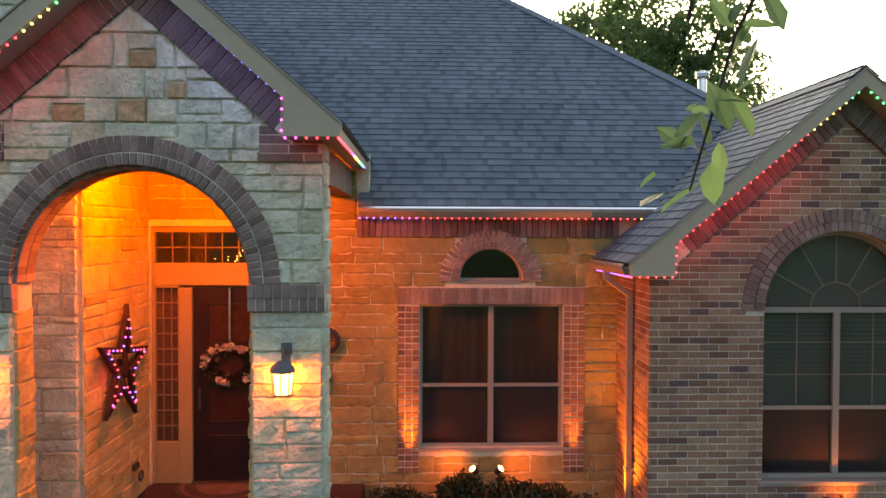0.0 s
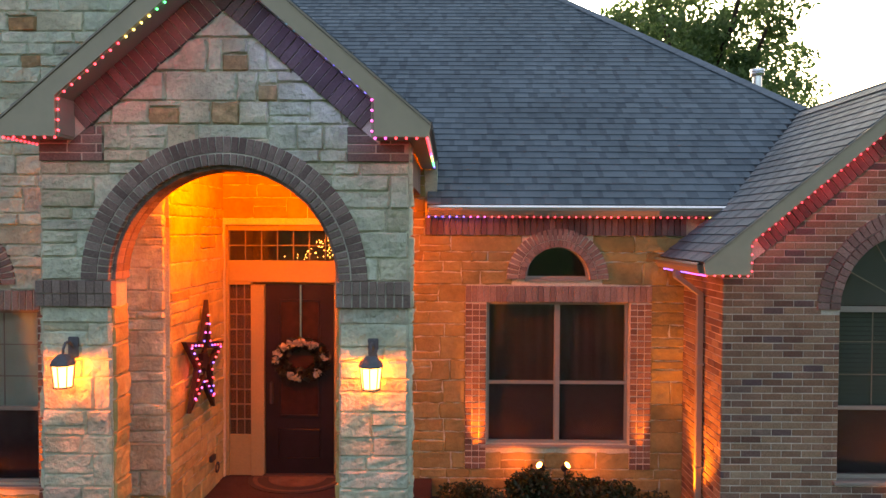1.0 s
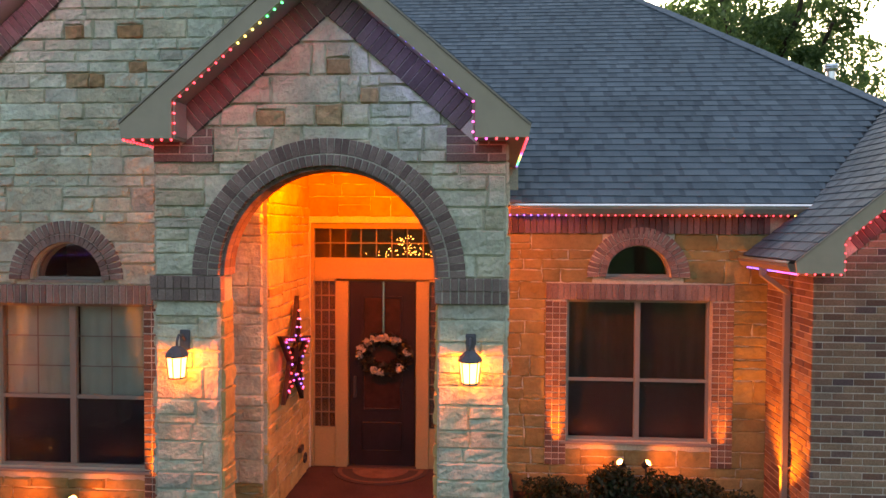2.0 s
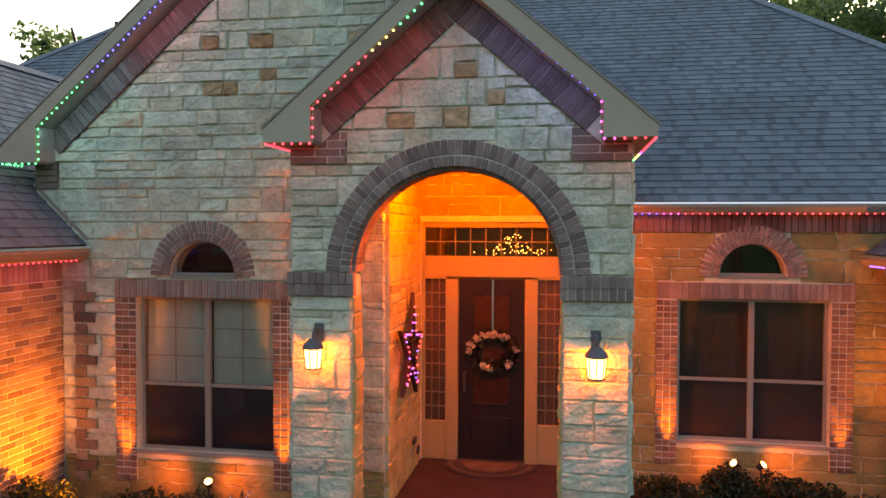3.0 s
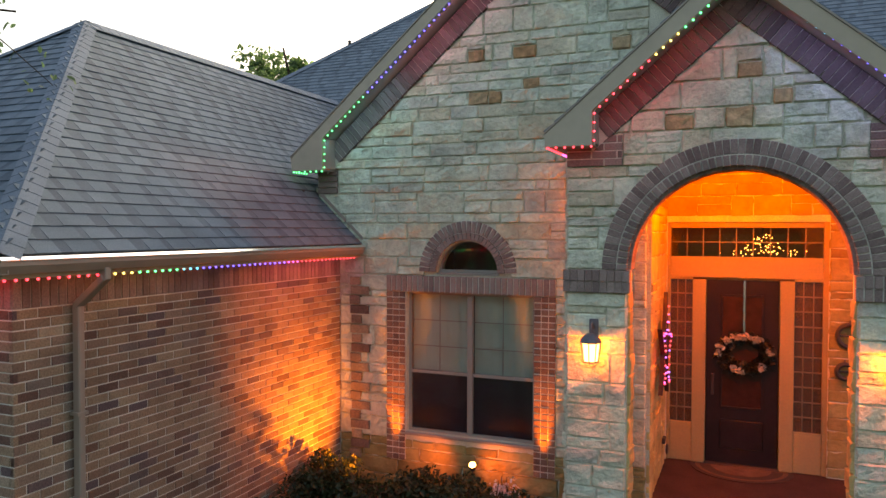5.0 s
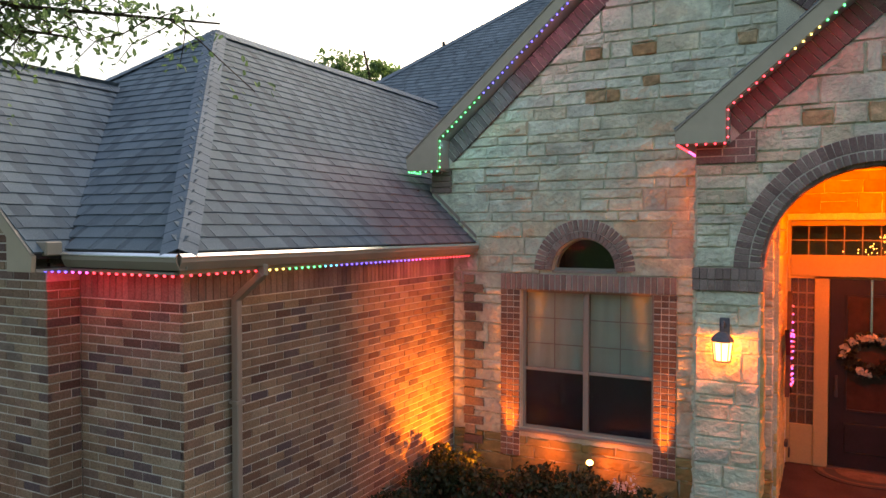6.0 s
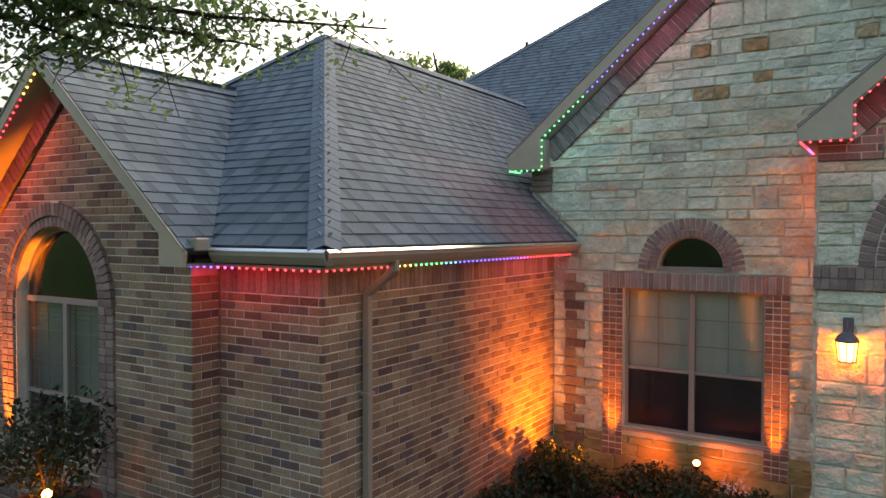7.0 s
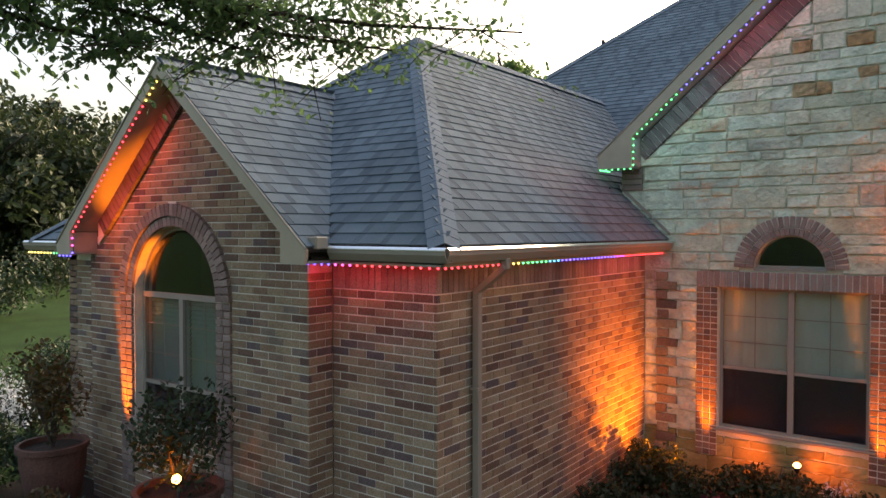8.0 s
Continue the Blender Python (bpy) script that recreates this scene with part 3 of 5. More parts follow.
for nm, side, x, u0, u1 in (("wall_pier_jamb", "right", PC - PR, 6.274, 6.57), ("wall_pier_jamb", "left", PC + PR, -6.57, -6.274)):
    w_ = part(nm, prism([rect(u0, u1, GZ, 2.45)], 0.02, face_frame(side, (x, 0, 0)) @ Matrix.Translation((0, 0, 0.004))), M_MORTAR_ST)
    tagged(w_, "limestone jamb inside the porch arch", "wall", kind="structure")
    stone_field(w_, face_frame(side, (x, 0, 0)) @ Matrix.Translation((0, 0, 0.004)), u0 + 0.002, u1, GZ, 2.45, seed=4, lmax=0.3, block=M_STONE_AMBER_LIT)
# brick lining under the arch
P = []
for i in range(44):
    a = math.pi * (i + 0.5) / 44
    for k in range(2):
        rot = Matrix.Rotation(math.pi - a, 4, "Y")
        base = Matrix.Translation((PC, PORCH_Y + 0.01 + k * 0.145, PS)) @ Matrix.Rotation(-(a - math.pi / 2), 4, "Y")
        mm = base @ Matrix(((1, 0, 0, -0.034), (0, 1, 0, 0), (0, 0, -1, PR), (0, 0, 0, 1)))
        P.append((mm, 0.066, 0.137, 0.006))
lay_pieces(wall_porch, P, M_BRICK_DK, lift=0.028)

# the wide stone gable
GC, GE, GZE, GP = -4.2, -7.69, 4.04, 0.878
GAP = GZE + (GC - GE) * GP
LW = dict(x0=-6.17, x1=-4.49, z0=0.50, z1=2.30)
gable_loops = [[(-7.48, 2.2), (-7.2, 2.2), (-7.2, GZ), (-3.19, GZ), (-3.19, 4.0), (-0.9, 4.0), (GC, GAP - 0.35), (-7.48, 3.85)], rect(LW["x0"], LW["x1"], LW["z0"], LW["z1"]), [(-5.34 - 0.40 * math.cos(math.pi * i / 20), 2.55 + 0.40 * math.sin(math.pi * i / 20)) for i in range(21)]]
wall_gable = wall("wall_gable", gable_loops, F(GABLE_Y), M_MORTAR_ST, "tall cream limestone gable wall with scattered rust blocks")


def window_limits(win, c, r, frame_w, arch_z, top):
    def f(v0, v1, free):
        for v in (v0, v1):
            if win["z0"] - 0.1 < v < top:
                free = cut(free, win["x0"] - frame_w, win["x1"] + frame_w)
            if top - 0.02 <= v < arch_z + r + 0.16:
                w = math.sqrt(max(0, (r + 0.16) ** 2 - max(0, v - arch_z) ** 2))
                free = cut(free, c - w, c + w)
        return free
    return f


lw_lim = window_limits(LW, -5.34, 0.4, 0.26, 2.55, 2.51)


def gable_limits(v0, v1, free):
    free = lw_lim(v0, v1, free)
    for v in (v0, v1):
        if v > 3.6:
            k = (GAP - 0.3 - v) / GP
            free = cut(cut(free, -19, GC - k), GC + k, 9)
        if v > 4.0:
            free = cut(free, -2.9, 9)
    if v0 < 2.3:
        free = cut(free, -9, -7.14)
    if v1 > 3.56 and v0 < 3.88:
        free = cut(free, -9, -7.16)
    return free


# the lowest blocks carry the floodlights' amber in their stone colour
stone_field(wall_gable, F(GABLE_Y), -7.48, -3.19, GZ, 6.7, gable_limits, rust=((-6.19, 5.306), (-5.237, 5.163), (-4.591, 5.28), (-5.016, 4.741), (-4.554, 4.846), (-3.5, 5.27), (-5.25, 4.72)), seed=21, breaks=(0.13, 0.4, 2.3, 2.51, 3.56, 3.88), amber_below=0.46)
rake_bricks(wall_gable, F(GABLE_Y), GC, GAP - 0.22, GP, -7.32)
P = [(F(GABLE_Y) @ Matrix.Translation((-7.47, 3.57 + k * BRICK_H, 0)), 0.29, BRICK_H - 0.011, 0.012) for k in range(4)]


def window_trim(parent, m, win, c, r, arch_z):
    """Brick surround: side jambs, a soldier lintel and a half-round ring."""
    out, jambs_ = [], []
    for a, b in ((win["x0"] - 0.27, win["x0"] - 0.005), (win["x1"] + 0.005, win["x1"] + 0.27)):
        v, k = 0.14, 0
        while v < win["z1"] - 0.02:
            for q in range(3):
                jambs_.append((m @ Matrix.Translation((a + q * 0.0885 + 0.004, v + random.uniform(-0.002, 0.002), 0)), 0.078, BRICK_H - 0.014, random.choice((0.012, 0.015, 0.018))))
            v += BRICK_H
            k += 1
    out += soldier_run(m, win["x0"] - 0.27, win["x1"] + 0.27, win["z1"] + 0.005, 0.2, 0.075, 0.022)
    out += arch_ring(m, c, arch_z, r, 0.095, 26, 0.03)
    out += arch_ring(m, c, arch_z, r + 0.095, 0.145, 28, 0.022)
    mortar_patch(parent, [ring_loop(c, arch_z, r + 0.002, r + 0.236)], m, 0.036)
    for a, b in ((win["x0"] - 0.268, win["x0"] - 0.007), (win["x1"] + 0.007, win["x1"] + 0.268)):
        mortar_patch(parent, [rect(a, b, 0.14, win["z1"])], m, 0.034)
    mortar_patch(parent, [rect(win["x0"] - 0.268, win["x1"] + 0.268, win["z1"] + 0.006, win["z1"] + 0.2)], m, 0.035)
    lay_pieces(parent, jambs_, M_BRICK_JAMB, lift=0.028)
    return out


P += window_trim(wall_gable, F(GABLE_Y), LW, -5.34, 0.4, 2.56)
# toothed quoins beside the garage
lay_pieces(wall_gable, P, M_BRICK_DK, lift=0.028)
Q = []
for k in range(19):
    wide = 0.27 if k % 2 else 0.15
    Q.append((F(GABLE_Y) @ Matrix.Translation((-6.96 + random.uniform(-0.02, 0.02), 0.1 + k * 0.126, 0)), wide, 0.105, random.choice((0.004, 0.012, 0.022))))
lay_pieces(wall_gable, Q, M_QUOIN, lift=0.045)

# the wall of the entry and recess
RW = dict(x0=0.18, x1=1.97, z0=0.44, z1=2.24)
rec_loops = [[(-3.25, GZ), (-3.13, GZ), (-3.13, 3.2), (-1.2, 3.2), (-1.2, GZ), (2.9, GZ), (2.9, 3.45), (-0.45, 3.45), (-0.45, 4.1), (-3.25, 4.1)], rect(RW["x0"], RW["x1"], RW["z0"], RW["z1"]), [(1.06 - 0.40 * math.cos(math.pi * i / 20), 2.53 + 0.40 * math.sin(math.pi * i / 20)) for i in range(21)]]
wall_recess = wall("wall_recess", rec_loops, F(RECESS_Y), M_MORTAR_ST, "cream limestone wall of the entry recess")
rw_lim = window_limits(RW, 1.06, 0.4, 0.26, 2.53, 2.46)


def recess_limits(v0, v1, free):
    free = rw_lim(v0, v1, free)
    if v0 < 3.2:
        free = cut(free, -3.2, -1.2)
    if v1 > 3.08:
        free = cut(free, -0.6, 9)
    return free


stone_field(wall_recess, F(RECESS_Y), -3.2, 2.66, GZ, 4.1, recess_limits, seed=33, block=M_STONE_AMBER_DIM, relief=0.5, breaks=(0.13, 0.34, 2.46, 3.08))
P = window_trim(wall_recess, F(RECESS_Y), RW, 1.06, 0.4, 2.53)
lay_pieces(wall_recess, soldier_run(F(RECESS_Y), -0.6, 2.66, 3.08, 0.215, 0.078, 0.012), M_BRICK_SHADED, lift=0.028)
lay_pieces(wall_recess, P, M_BRICK_DK, lift=0.028)

# inner side wall of the entry
wall_entry = wall("wall_entry_side", [rect(7.294, 9.026, GZ, 4.1)], face_frame("right", (-3.15, 0, 0)), M_MORTAR_ST, "limestone side wall inside the porch", 0.2)
stone_field(wall_entry, face_frame("right", (-3.15, 0, 0)), 7.296, 9.02, 0.0, 4.08, seed=12, block=M_STONE_AMBER_LIT, relief=0.6)
porch_ceiling = part("ceiling_porch", boxes((-3.85, -0.7, 6.55, 9.02, 4.1, 4.16)), M_SOFFIT)
tagged(porch_ceiling, "painted porch ceiling", "ceiling", kind="structure")
beam = part("porch_side_beam", boxes((-0.95, -0.66, 6.575, 9.02, 3.58, 3.9)), M_BRICK_DK)
tagged(beam, "dark brick beam over the open side of the porch", "beam", kind="structure")

# right wing
WW = dict(x0=3.90, x1=5.62, z0=0.45, spring=2.30, r=0.86)
WC, WE, WZE, WP = 4.78, 2.33, 2.82, 0.83
WAP = WZE + (WC - WE) * WP
wing_loops = [[(2.654, GZ), (6.916, GZ), (6.916, 2.75), (WC, WAP - 0.25), (2.654, 2.75)], arch_loop((WW["x0"] + WW["x1"]) / 2, WW["spring"], WW["r"], WW["z0"])]
wall_wing = wall("wall_wing", wing_loops, F(WING_Y), M_MORTAR, "brown-red brick gable of the right wing")


def wing_limits(v0, v1, free):
    c = (WW["x0"] + WW["x1"]) / 2
    for v in (v0, v1):
        if WW["z0"] < v < WW["spring"]:
            free = cut(free, WW["x0"], WW["x1"])
        elif WW["spring"] <= v < WW["spring"] + WW["r"] + 0.2:
            w = math.sqrt(max(0, (WW["r"] + 0.2) ** 2 - (v - WW["spring"]) ** 2))
            free = cut(free, c - w, c + w)
        if v > 2.7:
            k = (WAP - 0.3 - v) / WP
            free = cut(cut(free, -19, WC - k), WC + k, 19)
    return free


lay_pieces(wall_wing, brick_field(F(WING_Y), 2.65, 6.92, GZ + 0.02, 4.5, wing_limits), M_BRICK, near=(3.2, 7.7, 2.0))
P = arch_ring(F(WING_Y), 4.76, WW["spring"], WW["r"], 0.11, 38, 0.03) + arch_ring(F(WING_Y), 4.76, WW["spring"], WW["r"] + 0.11, 0.14, 42, 0.022)
lay_pieces(wall_wing, P, M_BRICK_DK)
rake_bricks(wall_wing, F(WING_Y), WC, WAP - 0.19, WP, 2.9)
wall_wing_side = wall("wall_wing_side", [rect(-9.026, -7.744, GZ, 2.75)], face_frame("left", (2.65, 0, 0)), M_MORTAR, "brick return wall of the right wing")
lay_pieces(wall_wing_side, brick_field(face_frame("left", (2.65, 0, 0)), -9.02, -7.735, GZ + 0.02, 2.7), M_BRICK)

# garage walls
wall_garage_side = wall("wall_garage_side", [rect(2.604, 7.285, GZ, 2.75)], face_frame("right", (GAR_X, 0, 0)), M_MORTAR, "weathered brown brick side wall of the garage wing")
lay_pieces(wall_garage_side, brick_field(face_frame("right", (GAR_X, 0, 0)), 2.595, 7.28, GZ + 0.02, 2.50), M_BRICK, near=(-7.15, 3.4, 1.8))
P = soldier_run(face_frame("right", (GAR_X, 0, 0)), 2.595, 7.28, 2.489, 0.24, 0.078, 0.01)
lay_pieces(wall_garage_side, P, M_BRICK_DK)
wall_garage_front = wall("wall_garage_front", [rect(-8.36, GAR_X - 0.004, GZ, 2.75)], F(GAR_Y), M_MORTAR, "brown brick front wall of the garage wing")
lay_pieces(wall_garage_front, brick_field(F(GAR_Y), -8.37, GAR_X + 0.006, GZ + 0.02, 2.50, shift=0.1), M_BRICK)
P = soldier_run(F(GAR_Y), -8.37, GAR_X, 2.489, 0.24, 0.078, 0.01)
lay_pieces(wall_garage_front, P, M_BRICK_DK)
LC, LE, LZE, LP = -10.22, -8.06, 2.88, 0.868
LAP = LZE + (LE - LC) * LP
GW = dict(x0=-11.25, x1=-9.72, z0=0.9, spring=2.30, r=0.765)
GWC = (GW["x0"] + GW["x1"]) / 2
lg_loops = [[(-12.2, GZ), (-8.384, GZ), (-8.384, 2.78), (LC, LAP - 0.2), (-12.1, 2.9), (-12.2, 2.78)], arch_loop(GWC, GW["spring"], GW["r"], GW["z0"])]
wall_lgable = wall("wall_garage_gable", lg_loops, F(LG_Y), M_MORTAR, "brown brick gable of the garage wing")


def lg_limits(v0, v1, free):
    for v in (v0, v1):
        if GW["z0"] < v < GW["spring"]:
            free = cut(free, GW["x0"] - 0.05, GW["x1"] + 0.05)
        elif GW["spring"] <= v < GW["spring"] + GW["r"] + 0.2:
            w = math.sqrt(max(0, (GW["r"] + 0.2) ** 2 - (v - GW["spring"]) ** 2))
            free = cut(free, GWC - w, GWC + w)
        if v > 2.7:
            k = (LAP - 0.25 - v) / LP
            free = cut(cut(free, -19, LC - k), LC + k, 19)
    return free


lay_pieces(wall_lgable, brick_field(F(LG_Y), -12.2, -8.375, GZ + 0.02, 4.45, lg_limits), M_BRICK, near=(-8.8, 2.3, 2.0))
P = arch_ring(F(LG_Y), GWC, GW["spring"], GW["r"], 0.11, 34, 0.03) + arch_ring(F(LG_Y), GWC, GW["spring"], GW["r"] + 0.11, 0.14, 38, 0.05)
for a in (GW["x0"] - 0.25, GW["x1"] + 0.01):
    for k in range(28):
        P += [(F(LG_Y) @ Matrix.Translation((a + s, 0.13 + k * BRICK_H, 0)), l, BRICK_H - 0.012, 0.03) for s, l in (((0, 0.1), (0.11, 0.12)) if k % 2 else ((0, 0.12), (0.13, 0.1)))]
lay_pieces(wall_lgable, P, M_BRICK_DK)
rake_bricks(wall_lgable, F(LG_Y), LC, LAP - 0.15, LP, -11.95, h=0.2)
wall_lg_side = wall("wall_garage_return", [rect(2.304, 2.6, GZ, 2.78)], face_frame("right", (-8.38, 0, 0)), M_MORTAR, "short brick return of the garage gable")
lay_pieces(wall_lg_side, brick_field(face_frame("right", (-8.38, 0, 0)), 2.296, 2.595, GZ + 0.02, 2.7), M_BRICK)
wall_gl = wall("wall_garage_far", [rect(-13.35, -12.15, GZ, 2.75)], F(GAR_Y), M_MORTAR, "brick wall at the far corner of the garage")
lay_pieces(wall_gl, brick_field(F(GAR_Y), -13.35, -12.2, GZ + 0.02, 2.7), M_BRICK)
# plain closing walls behind
for nm, m_, lp in (("wall_house_back", face_frame("back", (0, 21.5, 0)), rect(-6.4, 14.8, GZ, 3.4)), ("wall_house_right", face_frame("right", (6.4, 0, 0)), rect(9.0, 21.5, GZ, 3.4)), ("wall_house_left", face_frame("left", (-14.8, 0, 0)), rect(-21.5, -8.9, GZ, 3.4)), ("wall_garage_left", face_frame("left", (-13.35, 0, 0)), rect(-9.0, -2.6, GZ, 2.75)), ("wall_wing_right", face_frame("right", (6.92, 0, 0)), rect(7.74, 12, GZ, 2.75))):
    tagged(part(nm, prism([lp], 0.2, m_), M_MORTAR), "plain brick wall", "wall", kind="structure")

# ---- roofs ----
def roof(name, label):
    return thing(name, label, "roof", kind="structure")


MP, MY, MZ = 0.833, 8.83, 3.45
mz = lambda y: MZ + MP * (y - MY)
roof_main = roof("roof_main", "grey-violet asphalt shingle main roof")
front = [(-15.15, MY), (-4.3, MY), (-4.3, 9.65), (-0.57, 9.65), (-0.57, MY), (3.1, MY), (4.78, 10.57), (4.93, 10.57), (-0.1, 15.6), (-8.38, 15.6)]
roof_plane(roof_main, [(x, y, mz(y)) for x, y in front], near=(1.0, 9.0, 3.5), seed=2)
zt = mz(15.6)
roof_plane(roof_main, [(6.67, MY, MZ), (6.67, 22.37, MZ), (-0.1, 15.6, zt)], seed=3, shingles=False)
roof_plane(roof_main, [(-15.15, MY, MZ), (-8.38, 15.6, zt), (-15.15, 22.37, MZ)], seed=3, shingles=False)
roof_plane(roof_main, [(6.67, 22.37, MZ), (-15.15, 22.37, MZ), (-8.38, 15.6, zt), (-0.1, 15.6, zt)], seed=3, shingles=False)
cap_run(roof_main, (4.9, 10.6, mz(10.6)), (-0.1, 15.6, zt))
cap_run(roof_main, (-15.1, 8.9, mz(8.9)), (-8.38, 15.6, zt))

roof_wing = roof("roof_wing", "grey-violet shingle roof of the right wing")
wz = lambda x: WAP - abs(x - WC) * WP
roof_plane(roof_wing, [(x, y, wz(x)) for x, y in ((WE, 7.42), (WC, 7.42), (WC, 10.6), (3.12, 8.9), (WE, 8.98))], near=(3.0, 7.6, 3.4), seed=4)
roof_plane(roof_wing, [(x, y, wz(x)) for x, y in ((WC, 7.42), (2 * WC - WE, 7.42), (2 * WC - WE, 12), (WC, 10.6))], seed=5)
cap_run(roof_wing, (WC, 7.42, WAP), (WC, 10.6, WAP))

roof_porch = roof("roof_porch", "steep shingle roof over the porch gable")
PZE, PP, PEL, PER = 4.05, 0.86, -4.03, -0.45
PAP = PZE + (PC - PEL) * PP
pz = lambda x: PAP - abs(x - PC) * PP
yv = lambda x: MY + (pz(x) - MZ) / MP
roof_plane(roof_porch, [(x, y, pz(x)) for x, y in ((PER, 5.93), (PER, yv(PER)), (PC, yv(PC)), (PC, 5.93))], seed=6)
roof_plane(roof_porch, [(x, y, pz(x)) for x, y in ((PEL, 5.93), (PC, 5.93), (PC, 7.3), (PEL, 7.3))], seed=7)
cap_run(roof_porch, (PC, 5.93, PAP), (PC, 8.0, PAP))

roof_gable = roof("roof_gable", "steep shingle roof over the stone gable")
gz = lambda x: GAP - abs(x - GC) * GP
yg = lambda x: MY + (gz(x) - MZ) / MP
roof_plane(roof_gable, [(x, y, gz(x)) for x, y in ((GE, 6.95), (GC, 6.95), (GC, yg(GC)), (GE, yg(GE)))], seed=8)
roof_plane(roof_gable, [(x, y, gz(x)) for x, y in ((GC, 6.95), (-1.9, 6.95), (-1.9, yg(-1.9)), (GC, yg(GC)))], seed=9, shingles=False)

roof_garage = roof("roof_garage", "hipped grey-violet shingle roof of the garage wing")
GX, GY_, GEZ = -6.82, 2.26, 2.90
PK = (-9.66, 5.48, 5.61)
yr = MY + (PK[2] - MZ) / MP
slope_x = (PK[2] - GEZ) / (GX - PK[0])
roof_plane(roof_garage, [(GX, GY_, GEZ), (GX, 7.28, GEZ), (-7.5, 7.28, GEZ + slope_x * (GX + 7.5)), (-7.5, MY + (GEZ + slope_x * 0.68 - MZ) / MP, GEZ + slope_x * 0.68), (PK[0], yr, PK[2]), PK], near=(-6.9, 3.5, 3.2), seed=10)
slope_y = (PK[2] - GEZ) / (PK[1] - GY_)
LEX = -13.65
roof_plane(roof_garage, [(LEX, GY_, GEZ), (2 * LC - LE, GY_, GEZ), (LC, 4.3, GEZ + slope_y * (4.3 - GY_)), (-8.06, GY_, GEZ), (GX, GY_, GEZ), PK], near=(-7.2, 2.5, 3.2), seed=11)
roof_plane(roof_garage, [(LEX, GY_, GEZ), PK, (PK[0], yr, PK[2]), (LEX, yr, GEZ)], seed=12, shingles=False)
cap_run(roof_garage, (GX, GY_, GEZ), PK, 0.13, drops=(0.45, 0.53))
cap_run(roof_garage, PK, (PK[0], yr, PK[2]))
cap_run(roof_garage, (LEX, GY_, GEZ), PK)
roof_lg = roof("roof_garage_gable", "shingle roof over the garage gable")
lz = lambda x: LAP - abs(x - LC) * LP
yl = lambda x: GY_ + max(0.0, (lz(x) - GEZ) / slope_y)
roof_plane(roof_lg, [(x, y, lz(x)) for x, y in ((LE, 1.98), (LE, 2.3), (LC, yl(LC)), (LC, 1.98))], near=(-8.6, 2.0, 3.3), seed=13)
roof_plane(roof_lg, [(x, y, lz(x)) for x, y in ((LC, 1.98), (LC, yl(LC)), (2 * LC - LE, 2.3), (2 * LC - LE, 1.98))], seed=14)
cap_run(roof_lg, (LC, 1.98, LAP), (LC, yl(LC), LAP), 0.13)

# ---- rake boards, soffits and strings of coloured bulbs ----
def bulb_mesh(mat):
    bm = bmesh.new()
    bmesh.ops.create_icosphere(bm, subdivisions=1, radius=0.0125)
    me = bpy.data.meshes.new("bulb")
    bm.to_mesh(me)
    bm.free()
    me.materials.append(mat)
    return me


BULBS = {k: bulb_mesh(v) for k, v in M_LED.items()}


def light_string(points, colours, label, step=0.086):
    """Bulbs along a polyline in runs of colour, on a slim track."""
    pts = [Vector(p) for p in points]
    string = thing("led_light_string", label, "string lights", "coloured light strings along the eaves")
    part("track", tube([p + Vector((0, 0, 0.012)) for p in pts], 0.006, 6), M_FASCIA, string)
    total = sum((b - a).length for a, b in zip(pts, pts[1:]))
    n, s = int(total / step), 0.0
    for i in range(n + 1):
        d = i * step
        for a, b in zip(pts, pts[1:]):
            l = (b - a).length
            if d <= l:
                break
            d -= l
        q = a + (b - a).normalized() * min(d, l)
        ob = new("bulb", BULBS[colours[min(len(colours) - 1, int(i / (n + 1) * len(colours)))]])
        ob.parent = string
        ob.location = q
    return string


def gable_trim(name, c, el, er, ze, p, yf, yw, zlow, inset, dz, label, sides=(-1, 1), zlip=0.025):
    """Rake boards with boxed eave returns, and the soffit behind them."""
    trim = thing(name, label, "roof trim", kind="structure")
    za = ze + (c - el) * p
    for sgn in sides:
        ex = el if sgn < 0 else er
        xv = ex - sgn * inset
        zr = lambda x: za - abs(x - c) * p
        lp = [(ex, zr(ex) - zlip), (c, za - zlip), (c, za - dz), (xv, zr(xv) - dz), (xv, zlow), (ex - sgn * 0.02, zlow)]
        part("rake_board", prism([lp], 0.035, F(yf - 0.008)), M_FASCIA, trim)
        # sloping soffit, boxed return
        s = [(c, za - dz + 0.005), (xv, zr(xv) - dz + 0.005), (xv, zr(xv) - dz + 0.03), (c, za - dz + 0.03)]
        part("soffit", prism([s], yw - yf - 0.036, F(yf + 0.035)), M_SOFFIT, trim)
        a, b = sorted((xv, ex - sgn * 0.02))
        part("eave_return", boxes((a, b, yf + 0.036, yw - 0.001, zlow + 0.003, zlow + 0.025), (xv - 0.012, xv + 0.012, yf + 0.036, yw - 0.001, zlow + 0.026, zr(xv) - dz)), M_SOFFIT, trim)
        lip = [(ex, zr(ex)), (c, za), (c, za - 0.02), (ex, zr(ex) - 0.02)]
        part("drip_edge", prism([lip], 0.03, F(yf - 0.02)), M_GUTTER, trim)
    return trim


gable_trim("trim_porch", PC, PEL, PER, PZE, PP, 5.93, PORCH_Y, 3.905, 0.47, 0.215, "taupe painted rake boards of the porch gable")
gable_trim("trim_gable", GC, GE, 2 * GC - GE, GZE, GP, 6.95, GABLE_Y, 3.85, 0.48, 0.2, "taupe painted rake board of the stone gable", sides=(-1,))
gable_trim("trim_wing", WC, WE, 2 * WC - WE, WZE, WP, 7.42, WING_Y, 2.69, 0.48, 0.19, "taupe painted rake boards of the right wing")
